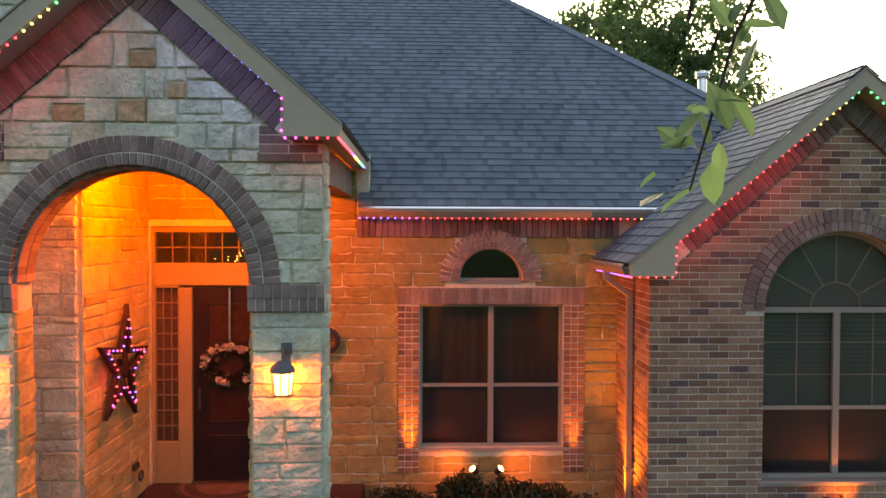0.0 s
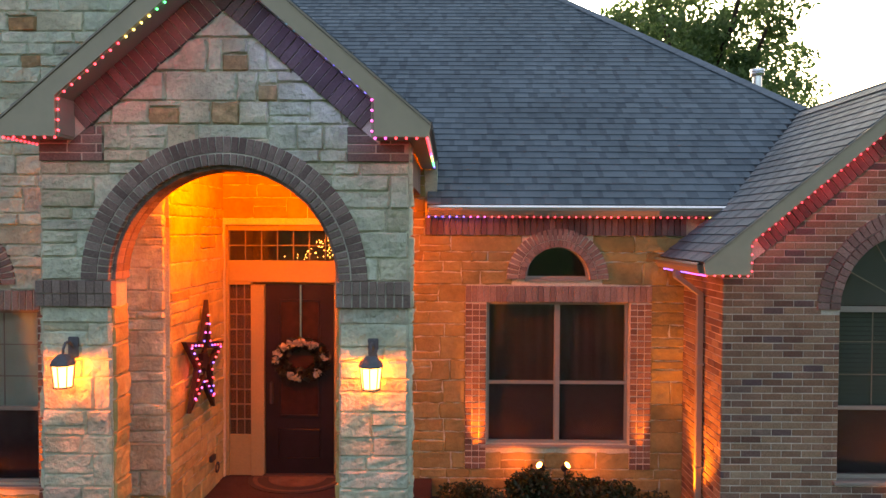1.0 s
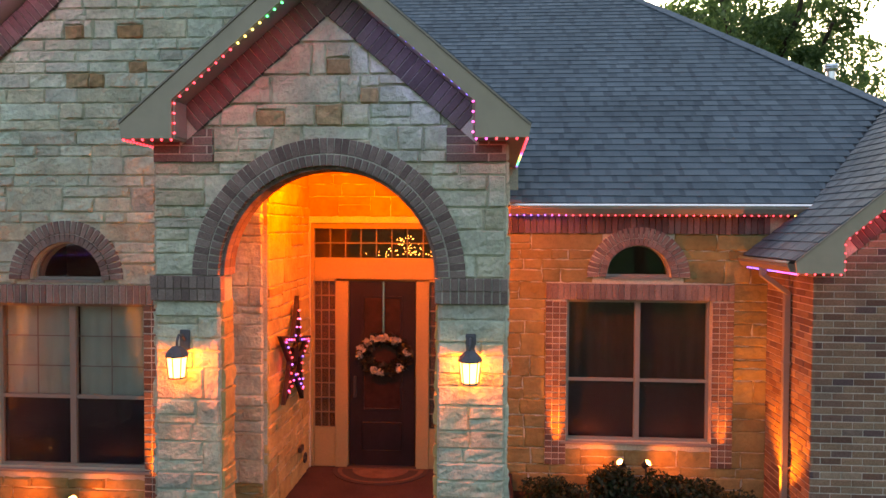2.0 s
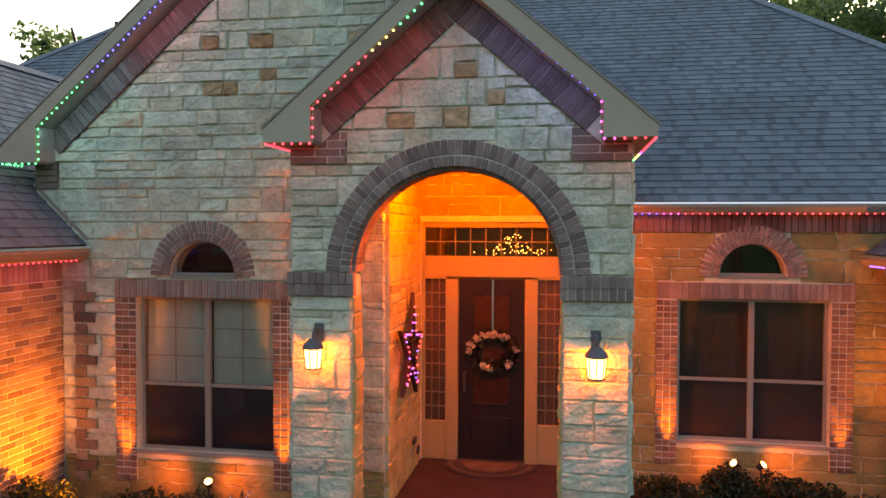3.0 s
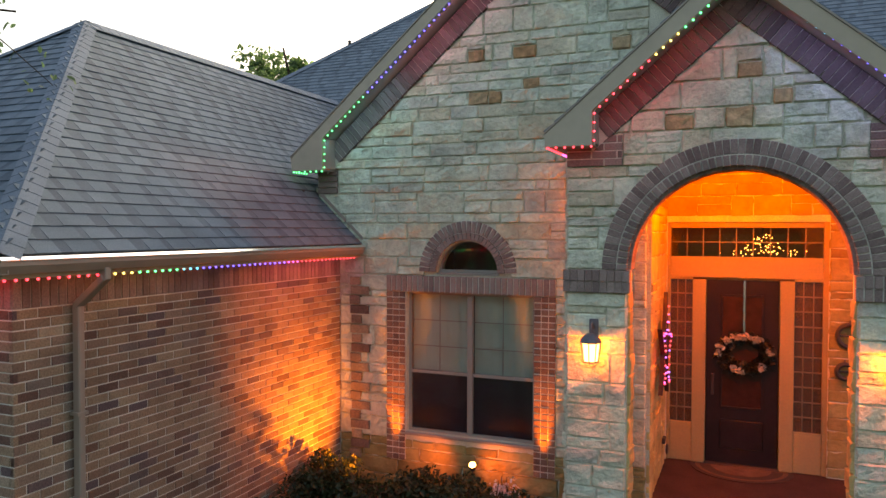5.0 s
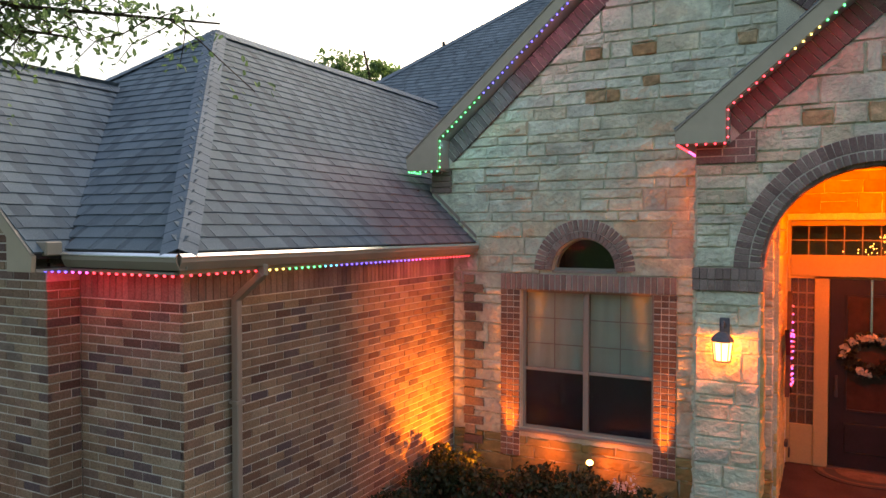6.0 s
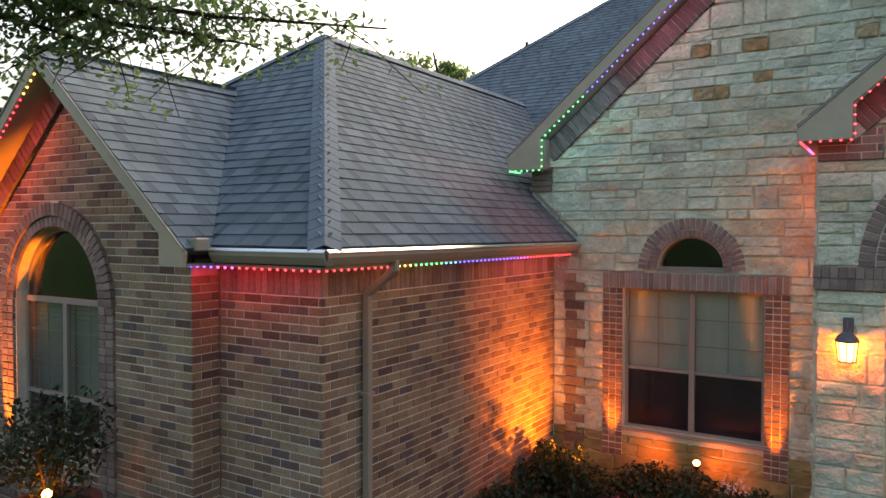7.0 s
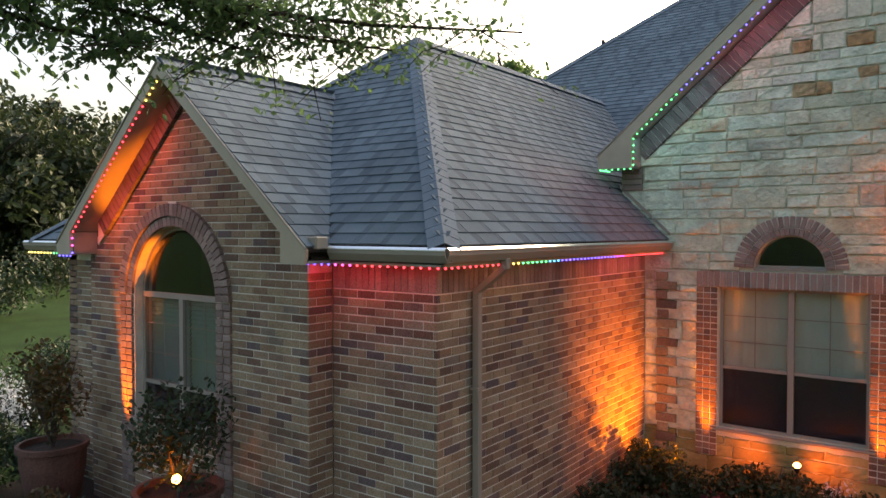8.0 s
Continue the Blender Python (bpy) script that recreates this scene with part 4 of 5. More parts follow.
gable_trim("trim_garage", LC, 2 * LC - LE, LE, LZE, LP, 1.98, LG_Y, 2.735, 0.32, 0.155, "taupe painted rake boards of the garage gable")


def rake_path(c, ex, ze, p, y, zlow, inset, dz, sgn, down=0.01):
    za = ze + abs(c - ex) * p
    xv = ex - sgn * (inset - 0.0)
    zr = za - abs(xv - c) * p - dz - down
    xi = xv - sgn * 0.018
    return [(ex - sgn * 0.03, y, zlow - down), (xi, y, zlow - down), (xi, y, zr), (c, y, za - dz - down)]


Y_ = 5.945
light_string(rake_path(PC, PEL, PZE, PP, Y_, 3.905, 0.47, 0.215, -1), "rrrrrrrrrryyggggc", "row of small bulbs glowing red to green along the porch rake")
light_string(rake_path(PC, PER, PZE, PP, Y_, 3.905, 0.47, 0.215, 1), "rrpppbbbbbccgggg", "row of small bulbs glowing violet to green along the porch rake")
light_string([(PER - 0.03, 5.95, 3.895), (PER - 0.03, 8.7, 3.895)], "rrrrpyyggb", "row of small bulbs along the porch side eave", 0.06)
light_string([(PEL + 0.03, 5.95, 3.895), (PEL + 0.03, 7.2, 3.895)], "rrrppp", "row of small bulbs along the porch side eave", 0.06)
light_string(rake_path(GC, GE, GZE, GP, 6.965, 3.85, 0.48, 0.2, -1), "gggggggbbbbbbppprrrr", "row of green, blue and red bulbs along the stone gable")
light_string([(GE + 0.03, 6.97, 3.84), (GE + 0.03, 7.28, 3.84)], "gg", "short row of small green bulbs under the eave return", 0.06)
light_string(rake_path(WC, WE, WZE, WP, 7.435, 2.69, 0.48, 0.19, -1), "rrrrrrrrrrrrrryyyg", "row of small bulbs glowing red along the wing rake")
light_string(rake_path(WC, 2 * WC - WE, WZE, WP, 7.435, 2.69, 0.48, 0.19, 1), "bbccggg", "row of small bulbs glowing green along the wing rake")
light_string([(WE + 0.03, 7.45, 2.68), (WE + 0.03, 8.9, 2.68)], "ppbbbb", "row of small blue bulbs along the wing side eave", 0.06)
light_string(rake_path(LC, 2 * LC - LE, LZE, LP, 1.995, 2.735, 0.32, 0.155, -1), "bbprrrrrrrrrrryy", "row of small bulbs glowing red along the garage rake")
light_string([(-0.55, 8.83, 3.305), (3.02, 8.83, 3.305)], "bbprrrrrrrrrrry", "row of small bulbs glowing violet and red under the gutter")
light_string([(-8.35, 2.27, 2.725), (-6.86, 2.27, 2.725), (-6.86, 7.2, 2.725)], "bprrrrrrryggcbbbbbprrrrr", "row of small bulbs in changing colours under the garage gutter")

# light that these strings throw on soffits and walls
strip_lamp("string_glow", (-3.5, 5.96, 4.2), (-2.5, 5.96, 5.05), (0.4, 0.6, -0.8), 0.5, LED["r"])
strip_lamp("string_glow", (-1.9, 5.96, 5.0), (-0.98, 5.96, 4.2), (-0.4, 0.6, -0.8), 0.55, (0.35, 0.35, 1.0))
strip_lamp("string_glow", (-1.0, 5.96, 3.87), (-0.5, 5.96, 3.87), (0, 0.7, -0.7), 0.08, LED["r"])
strip_lamp("string_glow", (-4.0, 5.96, 3.87), (-3.5, 5.96, 3.87), (0, 0.7, -0.7), 0.08, LED["r"])
strip_lamp("string_glow", (-7.2, 6.98, 4.2), (-6.2, 6.98, 5.1), (0.4, 0.6, -0.8), 0.75, (0.25, 0.55, 0.75))
strip_lamp("string_glow", (-6.2, 6.98, 5.1), (-4.9, 6.98, 6.3), (0.4, 0.6, -0.8), 0.85, (0.9, 0.3, 0.45))
strip_lamp("string_glow", (2.85, 7.45, 2.98), (4.2, 7.45, 4.1), (0.4, 0.6, -0.8), 1.0, LED["r"])
strip_lamp("string_glow", (-11.95, 2.01, 3.0), (-10.5, 2.01, 4.25), (0.4, 0.6, -0.8), 1.9, (1.0, 0.07, 0.025))
strip_lamp("string_glow", (-0.5, 8.84, 3.29), (0.4, 8.84, 3.29), (0, 0.7, -0.7), 0.06, (0.4, 0.15, 1.0))
strip_lamp("string_glow", (0.4, 8.84, 3.29), (2.9, 8.84, 3.29), (0, 0.7, -0.7), 0.1, LED["r"])
strip_lamp("string_glow", (-8.3, 2.28, 2.71), (-7.7, 2.28, 2.71), (0, 0.7, -0.7), 0.45, LED["r"])
strip_lamp("string_glow", (-7.7, 2.28, 2.71), (-6.95, 2.28, 2.71), (0, 0.7, -0.7), 0.29, LED["r"])
strip_lamp("string_glow", (-6.87, 2.5, 2.71), (-6.87, 4.5, 2.71), (-0.7, 0, -0.7), 0.32, (0.9, 0.3, 0.15))
strip_lamp("string_glow", (-6.87, 5.6, 2.71), (-6.87, 7.1, 2.71), (-0.7, 0, -0.7), 0.49, (0.9, 0.1, 0.35))

# gutters and eaves
def gutter(name, a, b, out, z, label):
    """A gutter from a to b in plan; out: the outward way; z: its rim."""
    a, b, out = Vector((*a, 0)), Vector((*b, 0)), Vector((*out, 0))
    d = (b - a).normalized()
    g = thing(name, label, "gutter", kind="structure")
    prof = [(0.0, 0.0), (0.0, -0.105), (0.07, -0.105), (0.105, -0.045), (0.105, 0.0), (0.098, 0.0), (0.098, -0.04), (0.066, -0.098), (0.007, -0.098), (0.007, 0.0)]
    m_ = Matrix((out, (0, 0, 1), d)).transposed().to_4x4()
    m_.translation = b + Vector((0, 0, z))
    part("trough", prism([prof], (b - a).length, m_), M_GUTTER, g)
    m2 = m_.copy()
    part("metal_rim", prism([[(0.088, 0.016), (0.112, -0.004), (0.112, -0.012), (0.106, -0.012), (0.106, -0.006), (0.084, 0.011)]], (b - a).length, m2), M_RIM, g, "bright bare metal drip edge")
    return g


gutter("gutter_main", (-0.56, 8.88), (3.08, 8.88), (0, -1), 3.43, "taupe gutter with a bright metal edge")
gutter("gutter_garage", (-6.85, 2.22), (-6.85, 7.24), (1, 0), 2.875, "taupe gutter along the garage side eave")
gutter("gutter_garage", (-8.02, 2.29), (-6.76, 2.29), (0, -1), 2.875, "taupe gutter along the garage front eave")
gutter("gutter_wing", (2.37, 7.45), (2.37, 8.95), (-1, 0), 2.80, "taupe gutter along the wing eave")
for nm, b in (("soffit_main", (-0.58, 3.1, 8.86, 9.02, 3.31, 3.33)), ("soffit_garage", (-7.14, -6.85, 2.25, 7.27, 2.735, 2.755)), ("soffit_garage", (-8.37, -7.15, 2.29, 2.59, 2.735, 2.755)), ("soffit_wing", (2.37, 2.64, 7.46, 9.0, 2.69, 2.71)), ("soffit_porch", (-0.64, -0.5, 5.97, 9.0, 3.905, 3.925)), ("soffit_porch", (-4.0, -3.88, 5.97, 7.27, 3.905, 3.925))):
    tagged(part(nm, boxes(b), M_SOFFIT), "painted soffit board", "soffit", kind="structure")
for nm, b in (("fascia_porch", (-0.5, -0.475, 5.97, 9.5, 3.9, 4.03)), ("fascia_porch", (-4.035, -4.01, 5.97, 7.28, 3.9, 4.03)), ("fascia_garage", (-6.85, -6.835, 2.29, 7.27, 2.735, 2.86))):
    tagged(part(nm, boxes(b), M_FASCIA), "taupe painted fascia board", "fascia", kind="structure")


# ---- windows and door ----
def room(x0, x1, y0, y1, z0, z1, parent):
    """A room behind a window, its unlit darkness put in as near-black walls, closed on five sides."""
    t = 0.04
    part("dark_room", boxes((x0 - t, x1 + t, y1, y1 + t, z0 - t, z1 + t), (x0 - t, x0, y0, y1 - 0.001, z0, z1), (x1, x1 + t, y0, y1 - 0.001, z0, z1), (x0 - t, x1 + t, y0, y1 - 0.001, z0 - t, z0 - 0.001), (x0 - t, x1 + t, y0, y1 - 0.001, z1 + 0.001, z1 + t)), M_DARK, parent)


def window(name, win, y, label, curtain=True, arch=None):
    """A twin single-hung window: frame, mullion, meeting rails, muntins, panes, cloth or a dark stand-in sheet behind.
    """
    # without a curtain the muntins take the dark screen colour and barely show
    bar_mat = M_FRAME if curtain else M_SCREEN
    w = thing(name, label, "window", kind="structure")
    x0, x1, z0, z1 = win["x0"], win["x1"], win["z0"], win["z1"]
    yf = y + 0.07
    f = 0.035
    part("window_frame", boxes((x0, x1, yf, yf + 0.06, z0, z0 + f), (x0, x1, yf, yf + 0.06, z1 - f, z1), (x0, x0 + f, yf, yf + 0.06, z0 + f, z1 - f), (x1 - f, x1, yf, yf + 0.06, z0 + f, z1 - f)), M_FRAME, w)
    part("window_sill", boxes((x0 - 0.08, x1 + 0.08, y - 0.045, yf, z0 - 0.035, z0 - 0.001), bevel=0.006), M_FRAME, w)
    c, zm = (x0 + x1) / 2, z0 + (z1 - z0) * 0.43
    part("mullion", boxes((c - 0.035, c + 0.035, yf - 0.012, yf + 0.05, z0 + f, z1 - f), bevel=0.004), M_FRAME, w)
    for a, b in ((x0 + f, c - 0.036), (c + 0.036, x1 - f)):
        part("meeting_rail", boxes((a, b, yf, yf + 0.04, zm - 0.02, zm + 0.02)), M_FRAME, w)
        for lo, hi in ((z0 + f, zm - 0.021), (zm + 0.021, z1 - f)):
            pane = part("pane", boxes((a, b, yf + 0.02, yf + 0.026, lo, hi)), M_GLASS, w)
            pane.visible_shadow = False
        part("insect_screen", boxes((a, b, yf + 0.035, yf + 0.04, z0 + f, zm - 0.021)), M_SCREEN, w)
        hi = z1 - f
        bars = [((a + b) / 2 - 0.006, (a + b) / 2 + 0.006, yf + 0.03, yf + 0.036, zm + 0.021, hi)]
        bars += [(a, b, yf + 0.037, yf + 0.043, zm + (hi - zm) * k / 3 - 0.006, zm + (hi - zm) * k / 3 + 0.006) for k in (1, 2)]
        for bar in bars:
            part("muntin", boxes(bar), bar_mat, w)
        verts, faces, n = [], [], 40
        for i in range(n + 1):
            xx = a - 0.01 + (b - a + 0.02) * i / n
            yy = yf + 0.1 + 0.0035 * math.sin(i * 0.9) + 0.003 * math.sin(i * 0.37)
            verts += [(xx, yy, z0), (xx, yy, z1)]
        faces = [(2 * i, 2 * i + 2, 2 * i + 3, 2 * i + 1) for i in range(n)]
        mesh_part("cloth_shade", verts, faces, M_BLIND if curtain else M_DIM_ROOM, w, "pale grey-green cloth shade" if curtain else "added dark reddish sheet standing in for the dim room")
    room(x0 - 0.2, x1 + 0.2, y + 0.225, y + 1.0, z0 - 0.2, z1 + 0.06, w)
    if arch:
        ac, ar, az = arch
        n = 20
        pts = [(ac - ar * math.cos(math.pi * i / n), az + ar * math.sin(math.pi * i / n)) for i in range(n + 1)]
        inner = [(ac - (ar - 0.03) * math.cos(math.pi * i / n), az + 0.03 + (ar - 0.045) * math.sin(math.pi * i / n)) for i in range(n + 1)]
        part("arch_frame", prism([pts, inner], 0.05, F(yf - 0.02)), M_FRAME, w)
        p_ = part("arch_pane", prism([inner], 0.006, F(yf + 0.01)), M_GLASS, w)
        p_.visible_shadow = False
        part("arch_sill", boxes((ac - ar - 0.01, ac + ar + 0.01, y - 0.02, yf, az - 0.03, az - 0.002)), M_FRAME, w)
        room(ac - ar - 0.1, ac + ar + 0.1, y + 0.225, y + 0.8, az - 0.1, az + ar + 0.1, w)
    return w


window("window_1", LW, GABLE_Y, "taupe-framed twin window with pale green shades behind the upper sashes", True, (-5.34, 0.4, 2.56))
window("window_2", RW, RECESS_Y, "taupe-framed twin window with dark panes", False, (1.06, 0.4, 2.535))


def arched_window(name, win, y, label, fan=True, rail2=None, shade=M_SHADE):
    w = thing(name, label, "window", kind="structure")
    x0, x1, z0, sp, r = win["x0"], win["x1"], win["z0"], win["spring"], win["r"]
    c, yf = (x0 + x1) / 2, y + 0.1
    n = 24
    outer = arch_loop(c, sp, r - 0.002, z0 + 0.002, n)
    inner = arch_loop(c, sp, r - 0.04, z0 + 0.04, n)
    part("window_frame", prism([outer, inner], 0.06, F(yf)), M_FRAME, w)
    part("rail", boxes((x0 + 0.04, x1 - 0.04, yf - 0.012, yf + 0.04, sp - 0.03, sp + 0.03)), M_FRAME, w)
    part("mullion", boxes((c - 0.035, c + 0.035, yf - 0.01, yf + 0.04, z0 + 0.04, sp - 0.031)), M_FRAME, w)
    zm = rail2 if rail2 else z0 + (sp - z0) * 0.43
    for a, b in ((x0 + 0.04, c - 0.036), (c + 0.036, x1 - 0.04)):
        part("meeting_rail", boxes((a, b, yf, yf + 0.04, zm - 0.02, zm + 0.02)), M_FRAME, w)
        for lo, hi in ((z0 + 0.04, zm - 0.021), (zm + 0.021, sp - 0.031)):
            p_ = part("pane", boxes((a, b, yf + 0.02, yf + 0.026, lo, hi)), M_GLASS, w)
            p_.visible_shadow = False
        part("insect_screen", boxes((a, b, yf + 0.034, yf + 0.038, z0 + 0.04, zm - 0.021)), M_SCREEN, w)
        part("muntin", boxes(((a + b) / 2 - 0.006, (a + b) / 2 + 0.006, yf + 0.03, yf + 0.036, zm + 0.021, sp - 0.031)), M_FRAME, w)
        for k in (1, 2):
            zz = zm + (sp - zm) * k / 3
            part("muntin", boxes((a, b, yf + 0.037, yf + 0.043, zz - 0.006, zz + 0.006)), M_FRAME, w)
        verts, faces = [], []
        for k in range(int((sp - z0) / 0.05)):
            zz = z0 + 0.05 + k * 0.05
            j = len(verts)
            verts += [(a - 0.03, yf + 0.1, zz), (b + 0.03, yf + 0.1, zz), (b + 0.03, yf + 0.125, zz + 0.043), (a - 0.03, yf + 0.125, zz + 0.043)]
            faces.append((j, j + 1, j + 2, j + 3))
        mesh_part("blind", verts, faces, shade, w, "grey-green slatted blind")
    half = [(c - (r - 0.045) * math.cos(math.pi * i / n), sp + 0.031 + (r - 0.06) * math.sin(math.pi * i / n)) for i in range(n + 1)]
    p_ = part("arch_pane", prism([half], 0.006, F(yf + 0.02)), M_GLASS, w)
    p_.visible_shadow = False
    if fan:
        for k in range(1, 6):
            a = math.pi * k / 6
            bm = tube([(c - 0.28 * math.cos(a), yf + 0.035, sp + 0.02 + 0.28 * math.sin(a)), (c - (r - 0.05) * math.cos(a), yf + 0.035, sp + 0.02 + (r - 0.07) * math.sin(a))], 0.008, 6)
            part("muntin", bm, M_FRAME, w)
        part("muntin", tube([(c - 0.28 * math.cos(math.pi * i / 14), yf + 0.035, sp + 0.02 + 0.28 * math.sin(math.pi * i / 14)) for i in range(15)], 0.008, 6), M_FRAME, w)
        part("sunburst_shade", prism([half], 0.01, F(yf + 0.12)), M_SHADE, w, "grey pleated shade")
    part("window_sill", boxes((x0 - 0.05, x1 + 0.05, y - 0.05, yf, z0 - 0.04, z0), bevel=0.006), M_FRAME, w)
    room(x0 - 0.15, x1 + 0.15, y + 0.225, y + 1.0, z0 - 0.2, sp + r + 0.1, w)
    return w


arched_window("window_3", WW, WING_Y, "large arched window with pale blinds and a sunburst top", True, 1.22)
arched_window("window_4", GW, LG_Y, "tall arched window with pale blinds and a dark half-round top", False, 1.30, M_BLIND_DIM)

# front door, side lights and transom
DY = 9.09
entry = thing("door_1", "dark wooden front door in a painted frame with leaded glass beside and above", "door", kind="structure")
DX0, DX1 = -2.63, -1.76
leaf_ = part("door_leaf", boxes((DX0, DX1, DY + 0.02, DY + 0.065, 0.02, 2.44), bevel=0.003), M_DOOR, entry, "dark-stained wooden door leaf")
part("door_moulding", boxes((DX0 + 0.17, DX0 + 0.2, DY + 0.005, DY + 0.019, 0.75, 2.25), (DX1 - 0.2, DX1 - 0.17, DY + 0.005, DY + 0.019, 0.75, 2.25), (DX0 + 0.201, DX1 - 0.201, DY + 0.005, DY + 0.019, 0.75, 0.78), (DX0 + 0.201, DX1 - 0.201, DY + 0.005, DY + 0.019, 2.22, 2.25), bevel=0.004), M_DOOR, leaf_)
part("door_panel", boxes((DX0 + 0.17, DX1 - 0.17, DY + 0.006, DY + 0.019, 0.22, 0.6), bevel=0.012), M_DOOR, leaf_)
part("door_glass", boxes((DX0 + 0.201, DX1 - 0.201, DY + 0.012, DY + 0.019, 0.781, 2.219)), M_DOORGLASS, leaf_, "dim leaded glass")
part("door_handle", boxes((DX0 + 0.06, DX0 + 0.1, DY - 0.03, DY + 0.019, 0.92, 1.2), bevel=0.01), M_IRON, leaf_, "dark bronze handle set")
part("threshold", boxes((DX0 - 0.02, DX1 + 0.02, DY - 0.08, DY + 0.06, 0.0, 0.022), bevel=0.005), M_IRON, entry)
jambs = [(-3.13, -3.09, DY - 0.02, DY + 0.09, 0.0, 3.2), (-2.81, -2.64, DY - 0.02, DY + 0.09, 0.0, 2.44), (-1.75, -1.58, DY - 0.02, DY + 0.09, 0.0, 2.44), (-1.26, -1.2, DY - 0.02, DY + 0.09, 0.0, 3.2)]
for j in jambs:
    part("door_jamb", boxes(j, bevel=0.006), M_TRIM, entry)
part("transom_bar", boxes((-3.089, -1.261, DY - 0.025, DY + 0.09, 2.47, 2.745), bevel=0.006), M_TRIM, entry)
part("head", boxes((-3.089, -1.261, DY - 0.02, DY + 0.09, 3.125, 3.2), bevel=0.006), M_TRIM, entry)
for a, b in ((-3.089, -2.811), (-1.579, -1.261)):
    part("side_panel", boxes((a, b, DY, DY + 0.08, 0.0, 0.52), bevel=0.006), M_TRIM, entry)
    part("side_head", boxes((a, b, DY - 0.018, DY + 0.09, 2.44, 2.469)), M_TRIM, entry)
    part("side_light", boxes((a, b, DY + 0.04, DY + 0.05, 0.521, 2.439)), M_LEADED, entry, "textured leaded glass")
    for k in range(1, 10):
        z = 0.52 + 1.92 * k / 10
        part("came", boxes((a, b, DY + 0.03, DY + 0.039, z - 0.008, z + 0.008)), M_CAME, entry)
    for k in (0.32, 0.68):
        x = a + (b - a) * k
        part("came", boxes((x - 0.006, x + 0.006, DY + 0.022, DY + 0.029, 0.521, 2.439)), M_CAME, entry)
part("transom_light", boxes((-3.089, -1.261, DY + 0.04, DY + 0.05, 2.746, 3.124)), M_TRANSOM, entry, "textured leaded glass")
for k in range(1, 9):
    x = -3.09 + 1.83 * k / 9
    part("came", boxes((x - 0.007, x + 0.007, DY + 0.03, DY + 0.039, 2.746, 3.124)), M_CAME, entry)
part("came", boxes((-3.089, -1.261, DY + 0.022, DY + 0.029, 2.93, 2.945)), M_CAME, entry)
hall = thing("entry_hall", "dim hall seen through the leaded glass", "room", kind="structure")
part("hall_wall", boxes((-3.2, -1.1, 10.6, 10.65, 0, 3.4)), M_HALL, hall)
part("hall_side", boxes((-3.25, -3.2, 9.26, 10.6, 0, 3.4), (-1.1, -1.05, 9.26, 10.6, 0, 3.4), (-3.2, -1.1, 9.26, 10.6, 3.4, 3.45)), M_HALL, hall)
bulb_lamp("hall_lamp", (-2.0, 9.9, 2.25), 3.0, (1.0, 0.6, 0.25), 0.05)
chand = thing("chandelier", "many-sparkling hall chandelier behind the transom", "chandelier", at=(-1.95, 9.55, 2.78))
part("rod", tube([(0, 0, 0.1), (0, 0, 0.65)], 0.01), M_IRON, chand)
# self-glowing specks stand in for the chandelier's glints through the transom
for k in range(70):
    rr, aa = random.uniform(0.03, 0.55), random.uniform(0, 6.28)
    bm = bmesh.new()
    bmesh.ops.create_icosphere(bm, subdivisions=1, radius=0.0065, matrix=Matrix.Translation((rr * math.cos(aa), 0.4 * rr * math.sin(aa), 0.28 - min(rr, 0.32) * 0.85 + random.uniform(-0.04, 0.04))))
    part("glint_speck", bm, M_FLOOD_GLOW, chand)

# ---- lanterns, floods, uplights ----
def lantern(at):
    l = thing("wall_lantern", "dark bronze wall lantern glowing amber on the stone pier", "wall lantern", "lanterns on the porch piers", at=at)
    v, f = lathe([(0.0, 0.10), (0.05, 0.09), (0.105, 0.04), (0.125, 0.0), (0.12, -0.015), (0.0, -0.015)], 8)
    mesh_part("cap", v, f, M_LANTERN, l)
    # solid glowing lamp glass; its shadow is off so the lamp inside lights the wall
    lit_glass = part("lamp_glass", cyl(bmesh.new(), (0, 0, -0.226), (0, 0, -0.02), 0.08, 0.102, 8), M_LAMP_GLOW, l, "glowing frosted glass")
    lit_glass.visible_shadow = False
    for i in range(8):
        a = 2 * math.pi * i / 8
        part("bar", tube([(0.088 * math.cos(a), 0.088 * math.sin(a), -0.24), (0.112 * math.cos(a), 0.112 * math.sin(a), -0.02)], 0.006, 6), M_LANTERN, l)
    v, f = lathe([(0.07, -0.245), (0.098, -0.24), (0.098, -0.226), (0.07, -0.222), (0.07, -0.245)], 8)
    mesh_part("base", v, f, M_LANTERN, l)
    part("arm", tube([(0, 0.2, 0.12), (0, 0.12, 0.2), (0, 0.04, 0.2), (0, 0, 0.14), (0, 0, 0.09)], 0.013), M_LANTERN, l)
    part("back_plate", boxes((-0.055, 0.055, 0.19, 0.205, 0.02, 0.24), bevel=0.01), M_LANTERN, l)
    l.scale = (0.86, 0.86, 0.86)
    return l


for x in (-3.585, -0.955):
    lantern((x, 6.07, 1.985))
    bulb_lamp("lantern_light", (x, 6.07, 1.935), 9.5, (1.0, 0.125, 0.005), 0.025)


def flood(at, aim):
    fl = thing("flood_light", "small dark garden floodlight with a glowing lens", "flood light", "floodlights under the windows", at=at)
    d = Vector(aim).normalized()
    housing = part("housing", cyl(bmesh.new(), -d * 0.09, (0, 0, 0), 0.035, 0.048, 12), M_IRON, fl)
    part("lens", cyl(bmesh.new(), d * 0.001, d * 0.012, 0.043, 0.03, 12), M_FLOOD_GLOW, housing, "bright amber lens")
    part("stake", tube([-d * 0.05, (0, 0, -at[2] + GZ)], 0.012), M_IRON, fl)
    return fl


